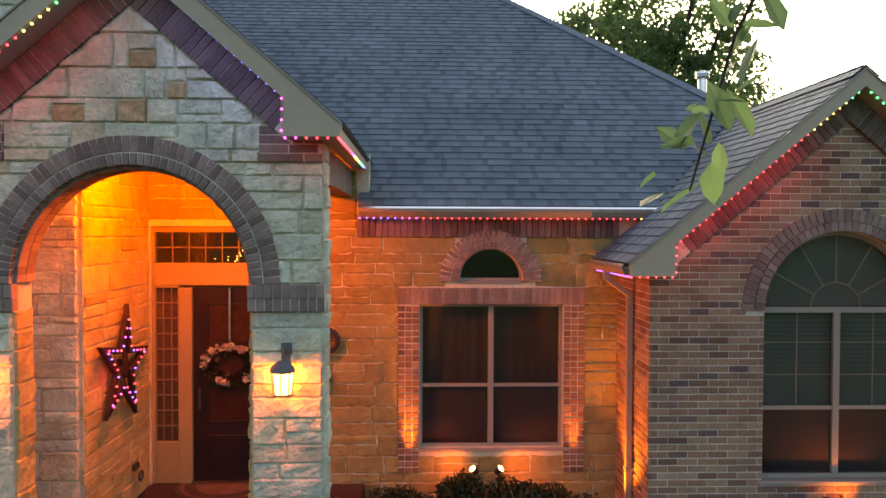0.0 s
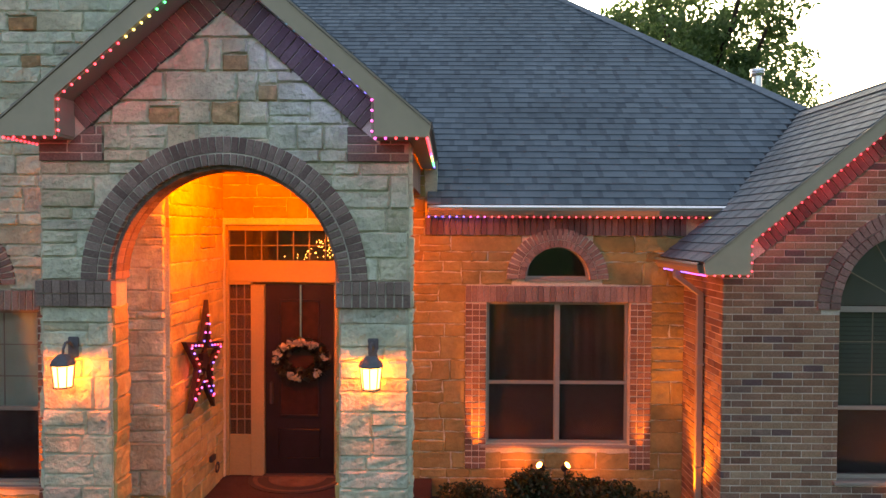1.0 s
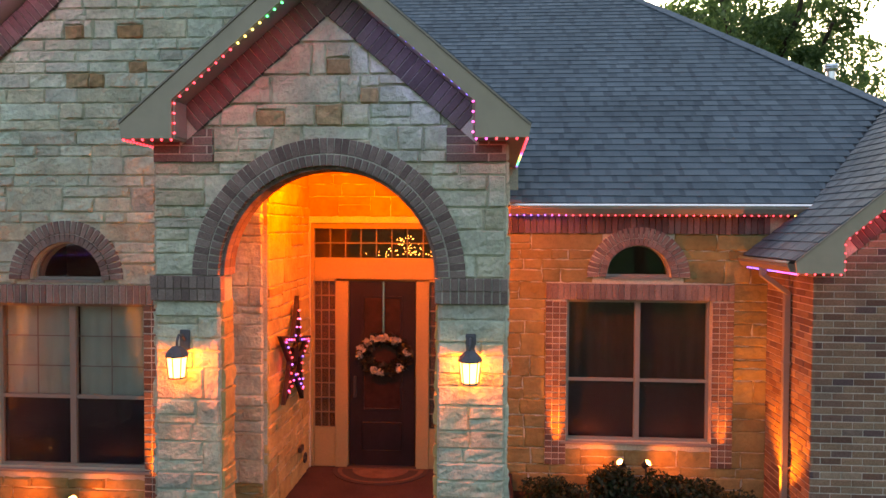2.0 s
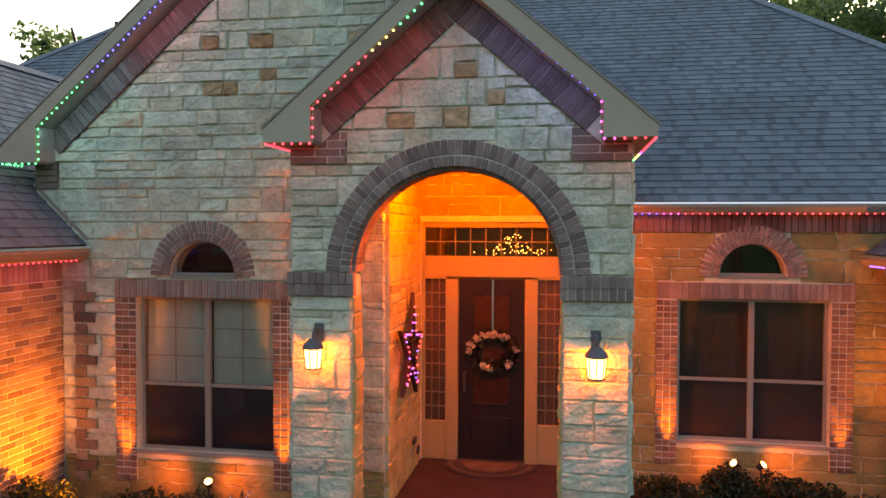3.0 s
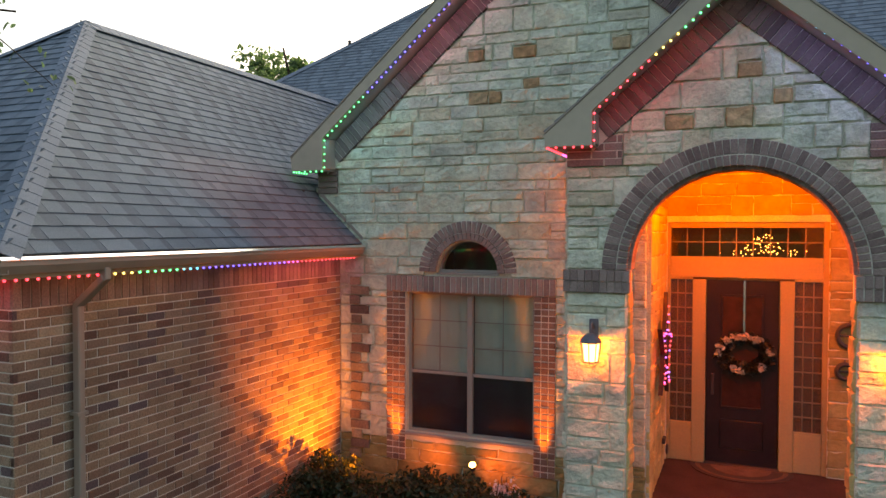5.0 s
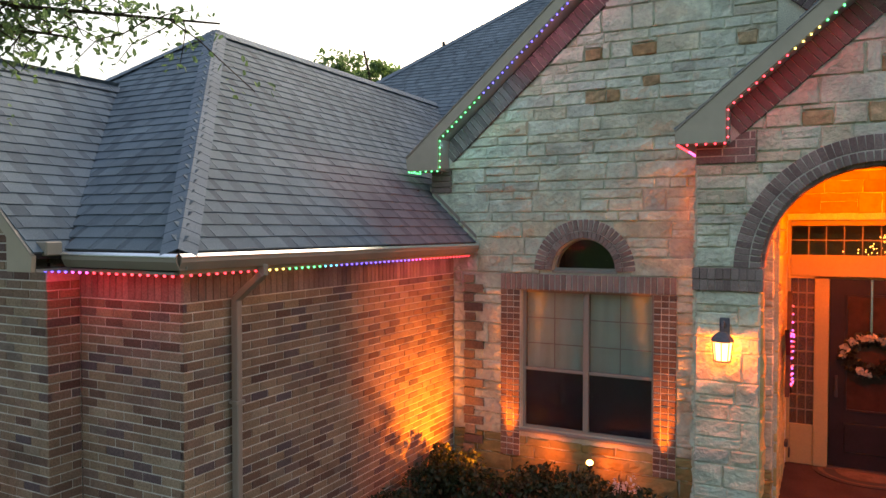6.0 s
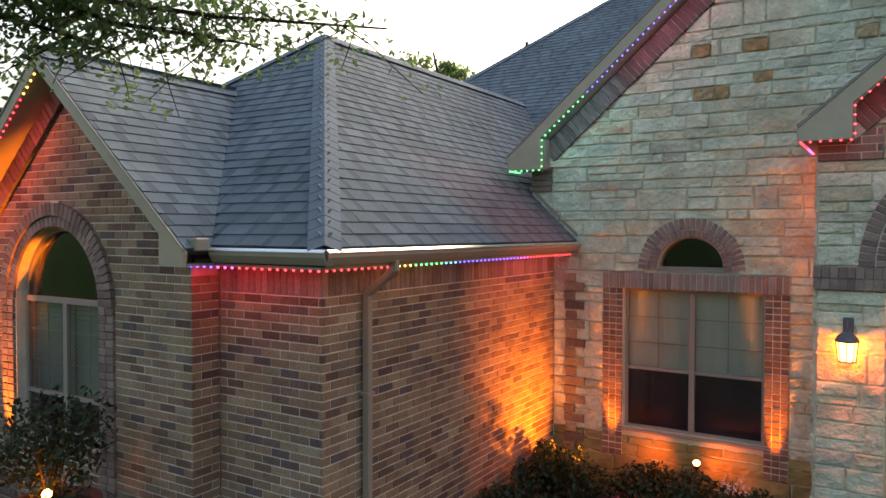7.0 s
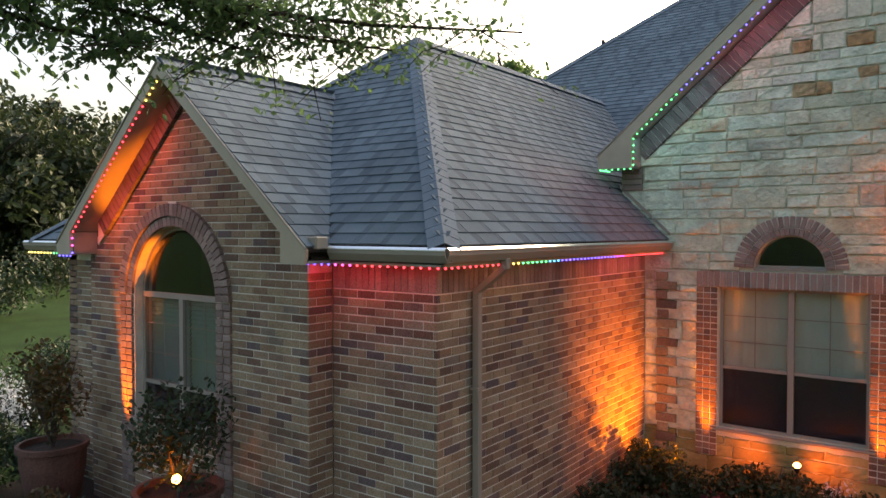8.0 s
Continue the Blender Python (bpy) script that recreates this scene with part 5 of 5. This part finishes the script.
for x, y, aim in ((0.83, 8.84, (-0.45, -0.3, 0.5)), (1.18, 8.84, (0.45, -0.3, 0.5)), (-5.2, 7.1, (0.1, -0.4, 0.5))):
    flood((x, y, 0.24), aim)
spot("flood_beam", (0.62, 8.74, 0.27), (0.5, 9.03, 0.22), 3.2, 140, 0.9, (1.0, 0.15, 0.005))
spot("flood_beam", (1.38, 8.74, 0.27), (1.5, 9.03, 0.22), 3, 140, 0.9, (1.0, 0.15, 0.005))
spot("flood_beam", (-5.0, 6.99, 0.27), (-4.9, 7.29, 0.22), 3.4, 140, 0.9, (1.0, 0.15, 0.005))
spot("flood_beam", (-5.7, 6.99, 0.27), (-5.8, 7.29, 0.22), 3, 140, 0.9, (1.0, 0.15, 0.005))
spot("garage_uplight", (-5.95, 6.55, 0.2), (-7.15, 6.38, 0.88), 195, 90, 1.0, (1.0, 0.235, 0.012))
spot("wing_uplight", (2.22, 8.36, -0.1), (2.65, 8.25, 1.4), 125, 80, 0.8)
for jx, jy, zt_, pw in ((0.06, RECESS_Y, 1.05, 140), (2.1, RECESS_Y, 1.0, 60), (-6.3, GABLE_Y, 0.95, 110), (-4.36, GABLE_Y, 1.05, 120)):
    spot("jamb_uplight", (jx, jy - 0.2, 0.1), (jx, jy, zt_ + 0.1), pw, 26, 0.8)
spot("jamb_uplight", (-11.37, 2.1, 0.35), (-11.36, 2.27, 1.75), 420, 22, 0.7)
spot("wing_window_light", (4.9, 7.45, 0.2), (4.8, 7.74, 0.6), 8.0, 120, 0.8)
bulb_lamp("garage_window_flood", (-9.2, 1.44, 0.88), 1.6, radius=0.03)
bulb_lamp("porch_lamp", (-2.25, 7.35, 3.88), 138.0, (1.0, 0.132, 0.003), 0.12)
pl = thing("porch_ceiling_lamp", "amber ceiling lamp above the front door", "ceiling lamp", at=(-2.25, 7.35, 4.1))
part("canopy", cyl(bmesh.new(), (0, 0, -0.04), (0, 0, 0), 0.12, 0.12, 20), M_IRON, pl)
v, f = lathe([(0.0, -0.16), (0.07, -0.14), (0.11, -0.08), (0.115, -0.04)], 20)
# glowing bowl with its shadow off, so it does not block porch_lamp
bowl = mesh_part("lamp_glass", v, f, M_LAMP_GLOW, pl, "glowing glass bowl")
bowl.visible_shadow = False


# ---- leaves, shrubs and trees ----
def leaf_cloud(rnd, centre, radii, n, size, verts, faces, solid=False):
    for _ in range(n):
        while True:
            p = Vector((rnd.uniform(-1, 1), rnd.uniform(-1, 1), rnd.uniform(-1, 1)))
            if p.length <= 1 and (not solid or p.length > 0.55):
                break
        c = Vector(centre) + Vector((p.x * radii[0], p.y * radii[1], p.z * radii[2]))
        e = Euler((rnd.uniform(-1.2, 1.2), rnd.uniform(-1.2, 1.2), rnd.uniform(0, 6.28))).to_matrix()
        s = size * rnd.uniform(0.6, 1.3)
        k = len(verts)
        for q in ((-0.5, 0, 0), (-0.12, -0.27, 0.04), (0.3, -0.2, 0.03), (0.55, 0, -0.05), (0.3, 0.2, 0.03), (-0.12, 0.27, 0.04)):
            verts.append(tuple(c + e @ (Vector(q) * s)))
        faces += [(k, k + 1, k + 2, k + 3), (k, k + 3, k + 4, k + 5)]


def shrub(at, r, h, mat, label, seed, name="shrub", n=1900, size=0.055):
    rnd = random.Random(seed)
    s = thing(name, label, name, at=at)
    bm = bmesh.new()
    for _ in range(7):
        cyl(bm, (0, 0, 0), (rnd.uniform(-r, r) * 0.6, rnd.uniform(-r, r) * 0.6, h * rnd.uniform(0.5, 0.9)), 0.015, 0.004, 6)
    part("stem", bm, M_BARK, s)
    verts, faces = [], []
    for _ in range(9):
        c = (rnd.uniform(-r, r) * 0.55, rnd.uniform(-r, r) * 0.5, h * rnd.uniform(0.3, 0.75))
        leaf_cloud(rnd, c, (r * 0.5, r * 0.5, h * 0.32), n // 9, size, verts, faces)
    mesh_part("foliage", verts, faces, mat, s)
    return s


SHRUBS = "clipped dark green shrub in the mulch bed"
for i, (x, y, r, h) in enumerate(((-5.9, 5.9, 0.5, 0.64), (-5.2, 6.1, 0.45, 0.6), (-6.8, 5.2, 0.45, 0.55), (-6.55, 5.85, 0.48, 0.74), (-5.6, 6.4, 0.42, 0.58), (-5.3, 6.55, 0.42, 0.5), (-4.7, 6.3, 0.45, 0.6), (-6.3, 5.1, 0.5, 0.5), (-4.2, 6.1, 0.4, 0.6), (-6.75, 6.4, 0.36, 0.66), (-4.4, 5.5, 0.45, 0.5), (0.0, 8.1, 0.5, 0.45), (0.72, 8.4, 0.35, 0.55), (1.35, 8.35, 0.4, 0.52), (1.95, 8.2, 0.42, 0.45), (0.5, 7.6, 0.45, 0.4), (1.3, 7.7, 0.45, 0.4))):
    shrub((x, y, GZ + 0.02), r, h, M_SHRUB, SHRUBS, 40 + i)
for i, (x, y) in enumerate(((-5.6, 5.7), (-5.0, 5.6), (-4.6, 5.8))):
    shrub((x, y, GZ + 0.02), 0.4, 0.44, M_RED, "low shrub with dark red leaves", 60 + i, n=700, size=0.05)

# planters and blossoms by the garage
def pot(at, r, h, label):
    p = thing("plant_pot", label, "plant pot", "large pots by the garage", at=at)
    v, f = lathe([(0.0, 0.0), (r * 0.62, 0.0), (r * 0.7, 0.05), (r * 0.95, h * 0.7), (r * 0.98, h - 0.07), (r * 1.06, h - 0.06), (r * 1.06, h), (r * 0.94, h), (r * 0.92, h - 0.06), (0.0, h - 0.06)], 28)
    mesh_part("bowl", v, f, M_TERRA, p)
    v, f = lathe([(0.0, h - 0.055), (r * 0.9, h - 0.058)], 20)
    mesh_part("soil", v, f, M_MULCH, p)
    return p


pot((-11.95, 1.7, GZ), 0.36, 0.86, "large terracotta pot beside the garage corner")
pot((-9.35, 1.6, GZ), 0.38, 0.93, "large terracotta pot in front of the arched window")
shrub((-11.95, 1.7, 0.55), 0.45, 1.25, M_POTLEAF, "loose plant with orange-green leaves growing in a pot", 71, "potted_plant", 900, 0.07)
shrub((-9.35, 1.6, 0.62), 0.52, 1.05, M_SHRUB, "dense dark green bush growing in a pot", 72, "potted_plant", 1500, 0.06)
shrub((-14.9, 2.3, GZ), 0.6, 1.25, M_WHITE_FL, "bush covered in white blossoms", 73, "flowering_bush", 1100, 0.05)
shrub((-13.9, 0.9, GZ), 0.6, 0.8, M_SHRUB, "dark low bush beside the garage", 74)
shrub((-11.2, 1.2, GZ), 0.5, 0.55, M_SHRUB, "dark low bush beside the garage", 75)
shrub((-11.5, 1.35, GZ), 0.3, 0.5, M_POTLEAF, "small bush with yellow-green leaves", 77)
shrub((-4.75, 6.95, GZ), 0.22, 0.5, M_WHITE_FL, "small bush with pale blossoms under the window", 76, "flowering_bush", 260, 0.045)
for i, (x, y) in enumerate(((3.6, 7.2), (4.4, 7.25), (5.4, 7.2))):
    shrub((x, y, GZ), 0.36, 0.62, M_SHRUB, "clipped dark green shrub under the arched window", 80 + i)
flood((4.95, 7.5, 0.24), (0.1, -0.3, 0.5))
flood((-9.14, 1.44, 0.84), (0.35, -0.5, 0.35))
for i, (x, y, r, h) in enumerate(((-14.3, 1.5, 0.7, 0.8), (-15.4, 3.0, 0.8, 0.9), (-13.3, 0.2, 0.6, 0.65), (-16.8, 2.6, 0.9, 0.9), (-12.6, 0.7, 0.5, 0.55), (-18.5, 4.6, 1.1, 1.1), (-12.9, 1.9, 0.4, 0.75), (-12.4, 0.3, 0.6, 0.8), (-11.5, 0.6, 0.5, 0.65), (-13.6, 1.4, 0.7, 1.0), (-10.6, 1.2, 0.45, 0.6))):
    shrub((x, y, GZ), r, h, M_SHRUB, "dark leafy bush in the bed beside the garage", 110 + i, n=2200, size=0.075)

# downspouts, vents, flashing
def downspout(name, pts, label):
    d = thing(name, label, "downspout", kind="structure")
    for a, b in zip(pts, pts[1:]):
        a, b = Vector(a), Vector(b)
        m_ = Matrix.Translation((a + b) / 2) @ (b - a).to_track_quat("Z", "Y").to_matrix().to_4x4()
        bm = bmesh.new()
        bmesh.ops.create_cube(bm, size=1.0, matrix=m_ @ Matrix.Diagonal((0.075, 0.06, (b - a).length + 0.03, 1)))
        bmesh.ops.bevel(bm, geom=list(bm.edges), offset=0.008, segments=1, affect="EDGES")
        part("pipe", bm, M_GUTTER, d)
    for z in (0.4, 1.6):
        e = Vector(pts[-1])
        part("strap", boxes((e.x - 0.045, e.x + 0.045, e.y - 0.05, e.y + 0.05, z, z + 0.025)), M_GUTTER, d)
    return d


downspout("downspout_garage", [(-6.80, 3.12, 2.77), (-6.80, 3.12, 2.70), (-7.09, 3.12, 2.48), (-7.09, 3.12, GZ)], "taupe downspout on the garage brick wall")
downspout("downspout_wing", [(2.32, 8.28, 2.69), (2.32, 8.28, 2.62), (2.59, 8.28, 2.42), (2.59, 8.28, GZ)], "taupe downspout on the wing return wall")


def vent(at, r, h, label, capped=True):
    v_ = thing("roof_vent", label, "roof vent", at=at)
    part("pipe", cyl(bmesh.new(), (0, 0, 0), (0, 0, h), r, r, 16), M_METAL if capped else M_IRON, v_)
    if capped:
        v, f = lathe([(r * 1.5, h - 0.02), (r * 1.6, h + 0.03), (r * 1.5, h + 0.05), (r * 1.65, h + 0.07), (r * 1.6, h + 0.12), (0.0, h + 0.16)], 18)
        mesh_part("cap", v, f, M_METAL, v_)
    return v_


vent((6.2, 15.4, 3.7), 0.09, 2.75, "galvanised round flue standing on the roof slope")
vent((-10.53, 13.45, 7.15), 0.04, 0.26, "small grey vent pipe on the main roof", False)
vent((-7.55, 7.0, 3.5), 0.03, 0.1, "small grey pipe stub on the garage roof", False)
sx = slope_x
flash = prism([[(-6.8, GEZ + 0.05), (-6.8, GEZ + 0.10), (-7.5, GEZ + 0.68 * sx + 0.11), (-7.5, GEZ + 0.68 * sx + 0.05)]], 0.012, F(GABLE_Y - 0.03))
tagged(part("flashing_gable", flash, M_GUTTER), "pale metal flashing where roof meets stone", "flashing", kind="structure")
kick = boxes((-8.22, -8.02, 2.06, 2.2, 2.86, 2.97), bevel=0.01)
tagged(part("flashing_kickout", kick, M_GUTTER), "folded metal kick-out at the gutter end", "flashing", kind="structure")
gutter("gutter_garage_far", (-13.75, 2.29), (-12.8, 2.29), (0, -1), 2.875, "taupe gutter with a bright metal edge")
light_string([(-13.7, 2.24, 2.735), (-12.85, 2.24, 2.735)], "yyyyg", "short row of amber bulbs under the far gutter")

# the entry's decorations
def ring(name, r, thick, at, plane, mat, parent):
    """A closed ring in the plane of a wall: "xz" or "yz"."""
    verts, faces, n, k = [], [], 20, 8
    for i in range(n):
        a = 2 * math.pi * i / n
        for j in range(k):
            b = 2 * math.pi * j / k
            q, off = r + thick * math.cos(b), thick * math.sin(b)
            v = (q * math.cos(a), off, q * math.sin(a)) if plane == "xz" else (off, q * math.cos(a), q * math.sin(a))
            verts.append((v[0] + at[0], v[1] + at[1], v[2] + at[2]))
            faces.append((i * k + j, i * k + (j + 1) % k, (i + 1) % n * k + (j + 1) % k, (i + 1) % n * k + j))
    return mesh_part(name, verts, faces, mat, parent)


def star_outline(r, k=0.37, turn=0.14):
    return [((r if i % 2 == 0 else r * k) * math.sin(math.pi * i / 5 + turn), (r if i % 2 == 0 else r * k) * math.cos(math.pi * i / 5 + turn)) for i in range(10)]


star = thing("wall_star", "large dark metal star wrapped in red and blue lights", "star decoration", at=(-3.09, 8.06, 1.66))
sm = face_frame("right", (0.05, 0, 0))
star_frame = part("star_frame", prism([star_outline(0.68), star_outline(0.68 * 0.64)], 0.05, sm), M_RUSTMETAL, star, "weathered dark metal star frame")
part("hub", prism([star_outline(0.14, 0.6, 0.4)], 0.05, sm), M_RUSTMETAL, star)
part("arm", tube([(0.03, 0.0, -0.27), (0.03, 0.0, 0.38)], 0.012), M_RUSTMETAL, star)
outer = star_outline(0.66)
for i in range(10):
    a, b = Vector(outer[i]), Vector(outer[(i + 1) % 10])
    for k in range(4):
        q = a.lerp(b, (k + 0.5) / 4) * 0.84
        ob = new("bulb", BULBS["rbpr"[(i + k) % 4]])
        ob.parent = star_frame
        ob.location = (0.062, q.x, q.y)
bulb_lamp("star_glow", (-2.98, 7.75, 1.55), 0.5, LED["r"], 0.1)

wreath = thing("door_wreath", "dark leafy wreath with cream blossoms on the front door", "wreath", at=(-2.17, 9.06, 1.49))
rnd = random.Random(5)
verts, faces, wv, wf = [], [], [], []
for i in range(90):
    a = 2 * math.pi * i / 90
    leaf_cloud(rnd, (0.27 * math.cos(a), 0, 0.2 * math.sin(a)), (0.1, 0.035, 0.09), 10, 0.08, verts, faces)
mesh_part("leaves", verts, faces, M_WREATH, wreath)
for a in (0.2, 0.95, 1.1, 1.5, 1.75, 2.0, 2.3, 2.75, 3.15, 4.3, 4.6, 5.5):
    wv, wf = [], []
    leaf_cloud(rnd, (0.31 * math.cos(a), -0.04, 0.225 * math.sin(a)), (0.05, 0.025, 0.045), 26, 0.062, wv, wf)
    mesh_part("blossom", wv, wf, M_BLOSSOM, wreath, "cream blossom")
part("hanger", boxes((-0.012, 0.012, -0.012, -0.006, 0.25, 0.95)), M_METAL, wreath)

mat_n = 24
half = lambda r, yy=0.0: [(-2.19 + r * math.cos(math.pi + math.pi * i / mat_n), yy + 9.0 + 0.92 * r * math.sin(math.pi + math.pi * i / mat_n)) for i in range(mat_n + 1)]
mat_ = thing("door_mat", "half-round dark doormat with a paler curved band", "doormat")
part("base", prism([half(0.62)], 0.012, Matrix.Translation((0, 0, 0.013))), M_RUBBER, mat_)
part("band", prism([half(0.56), half(0.5, -0.02)], 0.004, Matrix.Translation((0, 0, 0.018))), M_COIR, mat_, "paler curved band")
part("centre", prism([half(0.36, -0.03)], 0.006, Matrix.Translation((0, 0, 0.02))), M_COIR, mat_, "worn coir centre")

for x, z, r in ((-0.97, 1.8, 0.14), (-1.02, 1.36, 0.09)):
    orn = thing("wall_ornament", "round dark iron ornament on the stone wall", "ornament", "iron ornaments beside the door", at=(x, 8.96, z))
    ring("ring", r, 0.03, (0, 0, 0), "xz", M_IRON, orn)
    part("bar", tube([(-r, 0, 0), (r, 0, 0)], 0.012), M_IRON, orn)
    part("hook", tube([(0, 0, r), (0, 0.06, r + 0.04)], 0.01), M_IRON, orn)
boot = thing("outlet_box", "small dark outlet with a hanging cord loop on the porch wall", "outlet", at=(-3.12, 8.5, 0.36))
part("cover", boxes((0, 0.04, -0.1, 0.04, 0.02, 0.09), bevel=0.006), M_IRON, boot)
ring("cord", 0.055, 0.012, (0.05, 0.05, -0.08), "yz", M_IRON, boot)


# ---- trees ----
def limb(bm, pts, r0, r1):
    n = len(pts) - 1
    for i, (a, b) in enumerate(zip(pts, pts[1:])):
        cyl(bm, a, b, r0 + (r1 - r0) * i / n, r0 + (r1 - r0) * (i + 1) / n, 8)


def bent(rnd, a, b, n=5, sway=0.12):
    a, b = Vector(a), Vector(b)
    out = []
    for i in range(n + 1):
        p = a.lerp(b, i / n)
        if 0 < i < n:
            p += Vector((rnd.uniform(-1, 1), rnd.uniform(-1, 1), rnd.uniform(-0.5, 1))) * sway * (b - a).length / n * 2
        out.append(p)
    return out


def near_tree(base, fork, ends, crown, label, seed, leaf=0.065, crown_n=5200, sprays=26, reach=0.85, inner=0.45, dense=(9, 17)):
    """An oak: trunk, limbs, hanging leafy sprays on the limbs, and an added unseen crown that shades the house."""
    rnd = random.Random(seed)
    t = thing("oak_tree", label, "tree", at=(0, 0, 0))
    bm = bmesh.new()
    limb(bm, bent(rnd, base, fork, 5, 0.05), 0.2, 0.13)
    part("trunk", bm, M_BARK, t)
    verts, faces = [], []
    for e in ends:
        bm = bmesh.new()
        pts = bent(rnd, fork, e, 6, 0.1)
        limb(bm, pts, 0.04, 0.006)
        for _ in range(sprays):
            k = rnd.uniform(inner, 1.0)
            i = min(5, int(k * 6))
            a = pts[i].lerp(pts[i + 1], k * 6 - i if k < 1 else 1)
            d = Vector((rnd.uniform(-1, 1), rnd.uniform(-1, 1), rnd.uniform(-0.7, 0.35))) * reach * rnd.uniform(0.3, 1.0)
            tw = bent(rnd, a, a + d, 3, 0.12)
            limb(bm, tw, 0.005, 0.002)
            for p in tw[1:]:
                leaf_cloud(rnd, p, (0.13, 0.13, 0.075), rnd.randint(*dense), leaf, verts, faces)
        part("limb", bm, M_BARK, t)
    # the crown stays out of view and is sized to dim the house front
    c, r = crown
    for _ in range(70):
        p = Vector((rnd.gauss(0, 0.5), rnd.gauss(0, 0.5), rnd.gauss(0, 0.45)))
        if p.length > 1:
            p.normalize()
        q = Vector(c) + Vector((p.x * r[0], p.y * r[1], p.z * r[2]))
        leaf_cloud(rnd, q, (0.7, 0.7, 0.45), crown_n // 70, leaf * 2.2, verts, faces)
    mesh_part("crown", verts, faces, M_LEAF, t)
    return t


near_tree((-9.0, -3.4, GZ), (-8.6, -2.4, 4.5), ((-5.75, 1.6, 4.22), (-6.35, 1.1, 4.1), (-6.7, 0.5, 3.98), (-6.95, -0.1, 3.95), (-6.0, 0.9, 4.4), (-7.1, 0.9, 4.5), (-6.6, 1.5, 4.55), (-5.4, 1.3, 4.5), (-5.6, 0.7, 4.45)), ((-9.2, -4.2, 7.0), (3.6, 3.0, 2.2)), "live oak with leafy limbs reaching in front of the garage", 11, sprays=52, reach=0.62, leaf=0.046, inner=0.5, dense=(7, 12))
twig = near_tree((3.6, -1.6, GZ), (2.9, -0.9, 4.4), ((1.4, -0.2, 4.6), (2.2, -0.6, 5.2)), ((4.2, -3.0, 7.2), (4.0, 2.6, 2.2)), "young tree with one leafy twig, its trunk and crown added out of sight", 12, sprays=10, reach=0.4)
rnd = random.Random(9)
bm = bmesh.new()
path = [Vector(p) for p in ((1.4, -0.2, 4.6), (1.1, 0.6, 4.2), (0.72, 1.04, 3.62), (0.63, 1.08, 3.42), (0.575, 1.1, 3.2))]
limb(bm, path, 0.006, 0.0015)
part("twig", bm, M_BARK, twig)
verts, faces = [], []
for _ in range(34):
    k = rnd.choice((rnd.uniform(2.3, 3.0), rnd.uniform(3.1, 3.99), rnd.uniform(3.3, 3.99)))
    i = int(k)
    p = path[i].lerp(path[i + 1], k - i)
    leaf_cloud(rnd, p + Vector((rnd.uniform(-0.045, 0.045), rnd.uniform(-0.05, 0.05), -0.01)), (0.015, 0.02, 0.02), 1, 0.06, verts, faces)
mesh_part("twig_leaves", verts, faces, M_LEAF, twig)


def far_tree(at, h, r, label, seed, name="tree", clumps=60, leaf=0.3, per=110, mat=None, low=0.66):
    rnd = random.Random(seed)
    t = thing(name, label, "tree", at=at)
    bm = bmesh.new()
    limb(bm, bent(rnd, (0, 0, 0), (0, 0, h * 0.55), 4, 0.04), 0.035 * h, 0.02 * h)
    for _ in range(7):
        a = rnd.uniform(0, 6.28)
        limb(bm, bent(rnd, (0, 0, h * rnd.uniform(0.3, 0.5)), (r * 0.7 * math.cos(a), r * 0.7 * math.sin(a), h * rnd.uniform(0.6, 0.9)), 4), 0.012 * h, 0.004 * h)
    part("trunk", bm, M_BARK, t)
    verts, faces = [], []
    for _ in range(clumps):
        p = Vector((rnd.gauss(0, 0.5), rnd.gauss(0, 0.5), rnd.gauss(0, 0.5)))
        if p.length > 1:
            p = p.normalized() * rnd.uniform(0.8, 1.0)
        s = rnd.uniform(0.14, 0.3) * r
        leaf_cloud(rnd, (p.x * r, p.y * r, h * low + p.z * h * (1 - low)), (s, s, s * 0.7), per, leaf, verts, faces)
    mesh_part("crown", verts, faces, mat or M_LEAF_FAR, t)
    return t


far_tree((9.5, 28.0, GZ), 14.6, 4.2, "broad green tree standing behind the house", 21, clumps=130, leaf=0.2, per=250)
far_tree((26.0, 40.0, GZ), 11.8, 4.0, "green tree far behind the brick wing", 22)
far_tree((-24.4, 31.7, GZ), 14.0, 3.2, "green tree top rising behind the roofs", 23)
for i, (a, d, h, r) in enumerate(((58, 62, 9.5, 6.0), (62, 55, 11.0, 6.5), (65.5, 60, 12.5, 7.0), (69, 52, 12.0, 7.0), (73, 55, 12.5, 7.0), (60, 78, 13.0, 8.0), (67, 80, 15.0, 8.5))):
    far_tree((-3.5 - d * math.sin(radians(a)), -2.2 + d * math.cos(radians(a)), GZ), h, r, "dark green tree at the edge of distant woods", 30 + i, "woodland_tree", clumps=90, leaf=0.5, per=90, low=0.5, mat=M_LEAF_WOOD)
for i, (x, y, r, h) in enumerate(((-33, 9.5, 2.0, 2.6), (-40, 15, 2.6, 3.2), (-46, 21, 3.5, 4.0))):
    shrub((x, y, GZ), r, h, M_SHRUB, "large dark bush at the edge of the lawn", 90 + i, "bush", 1400, 0.16)
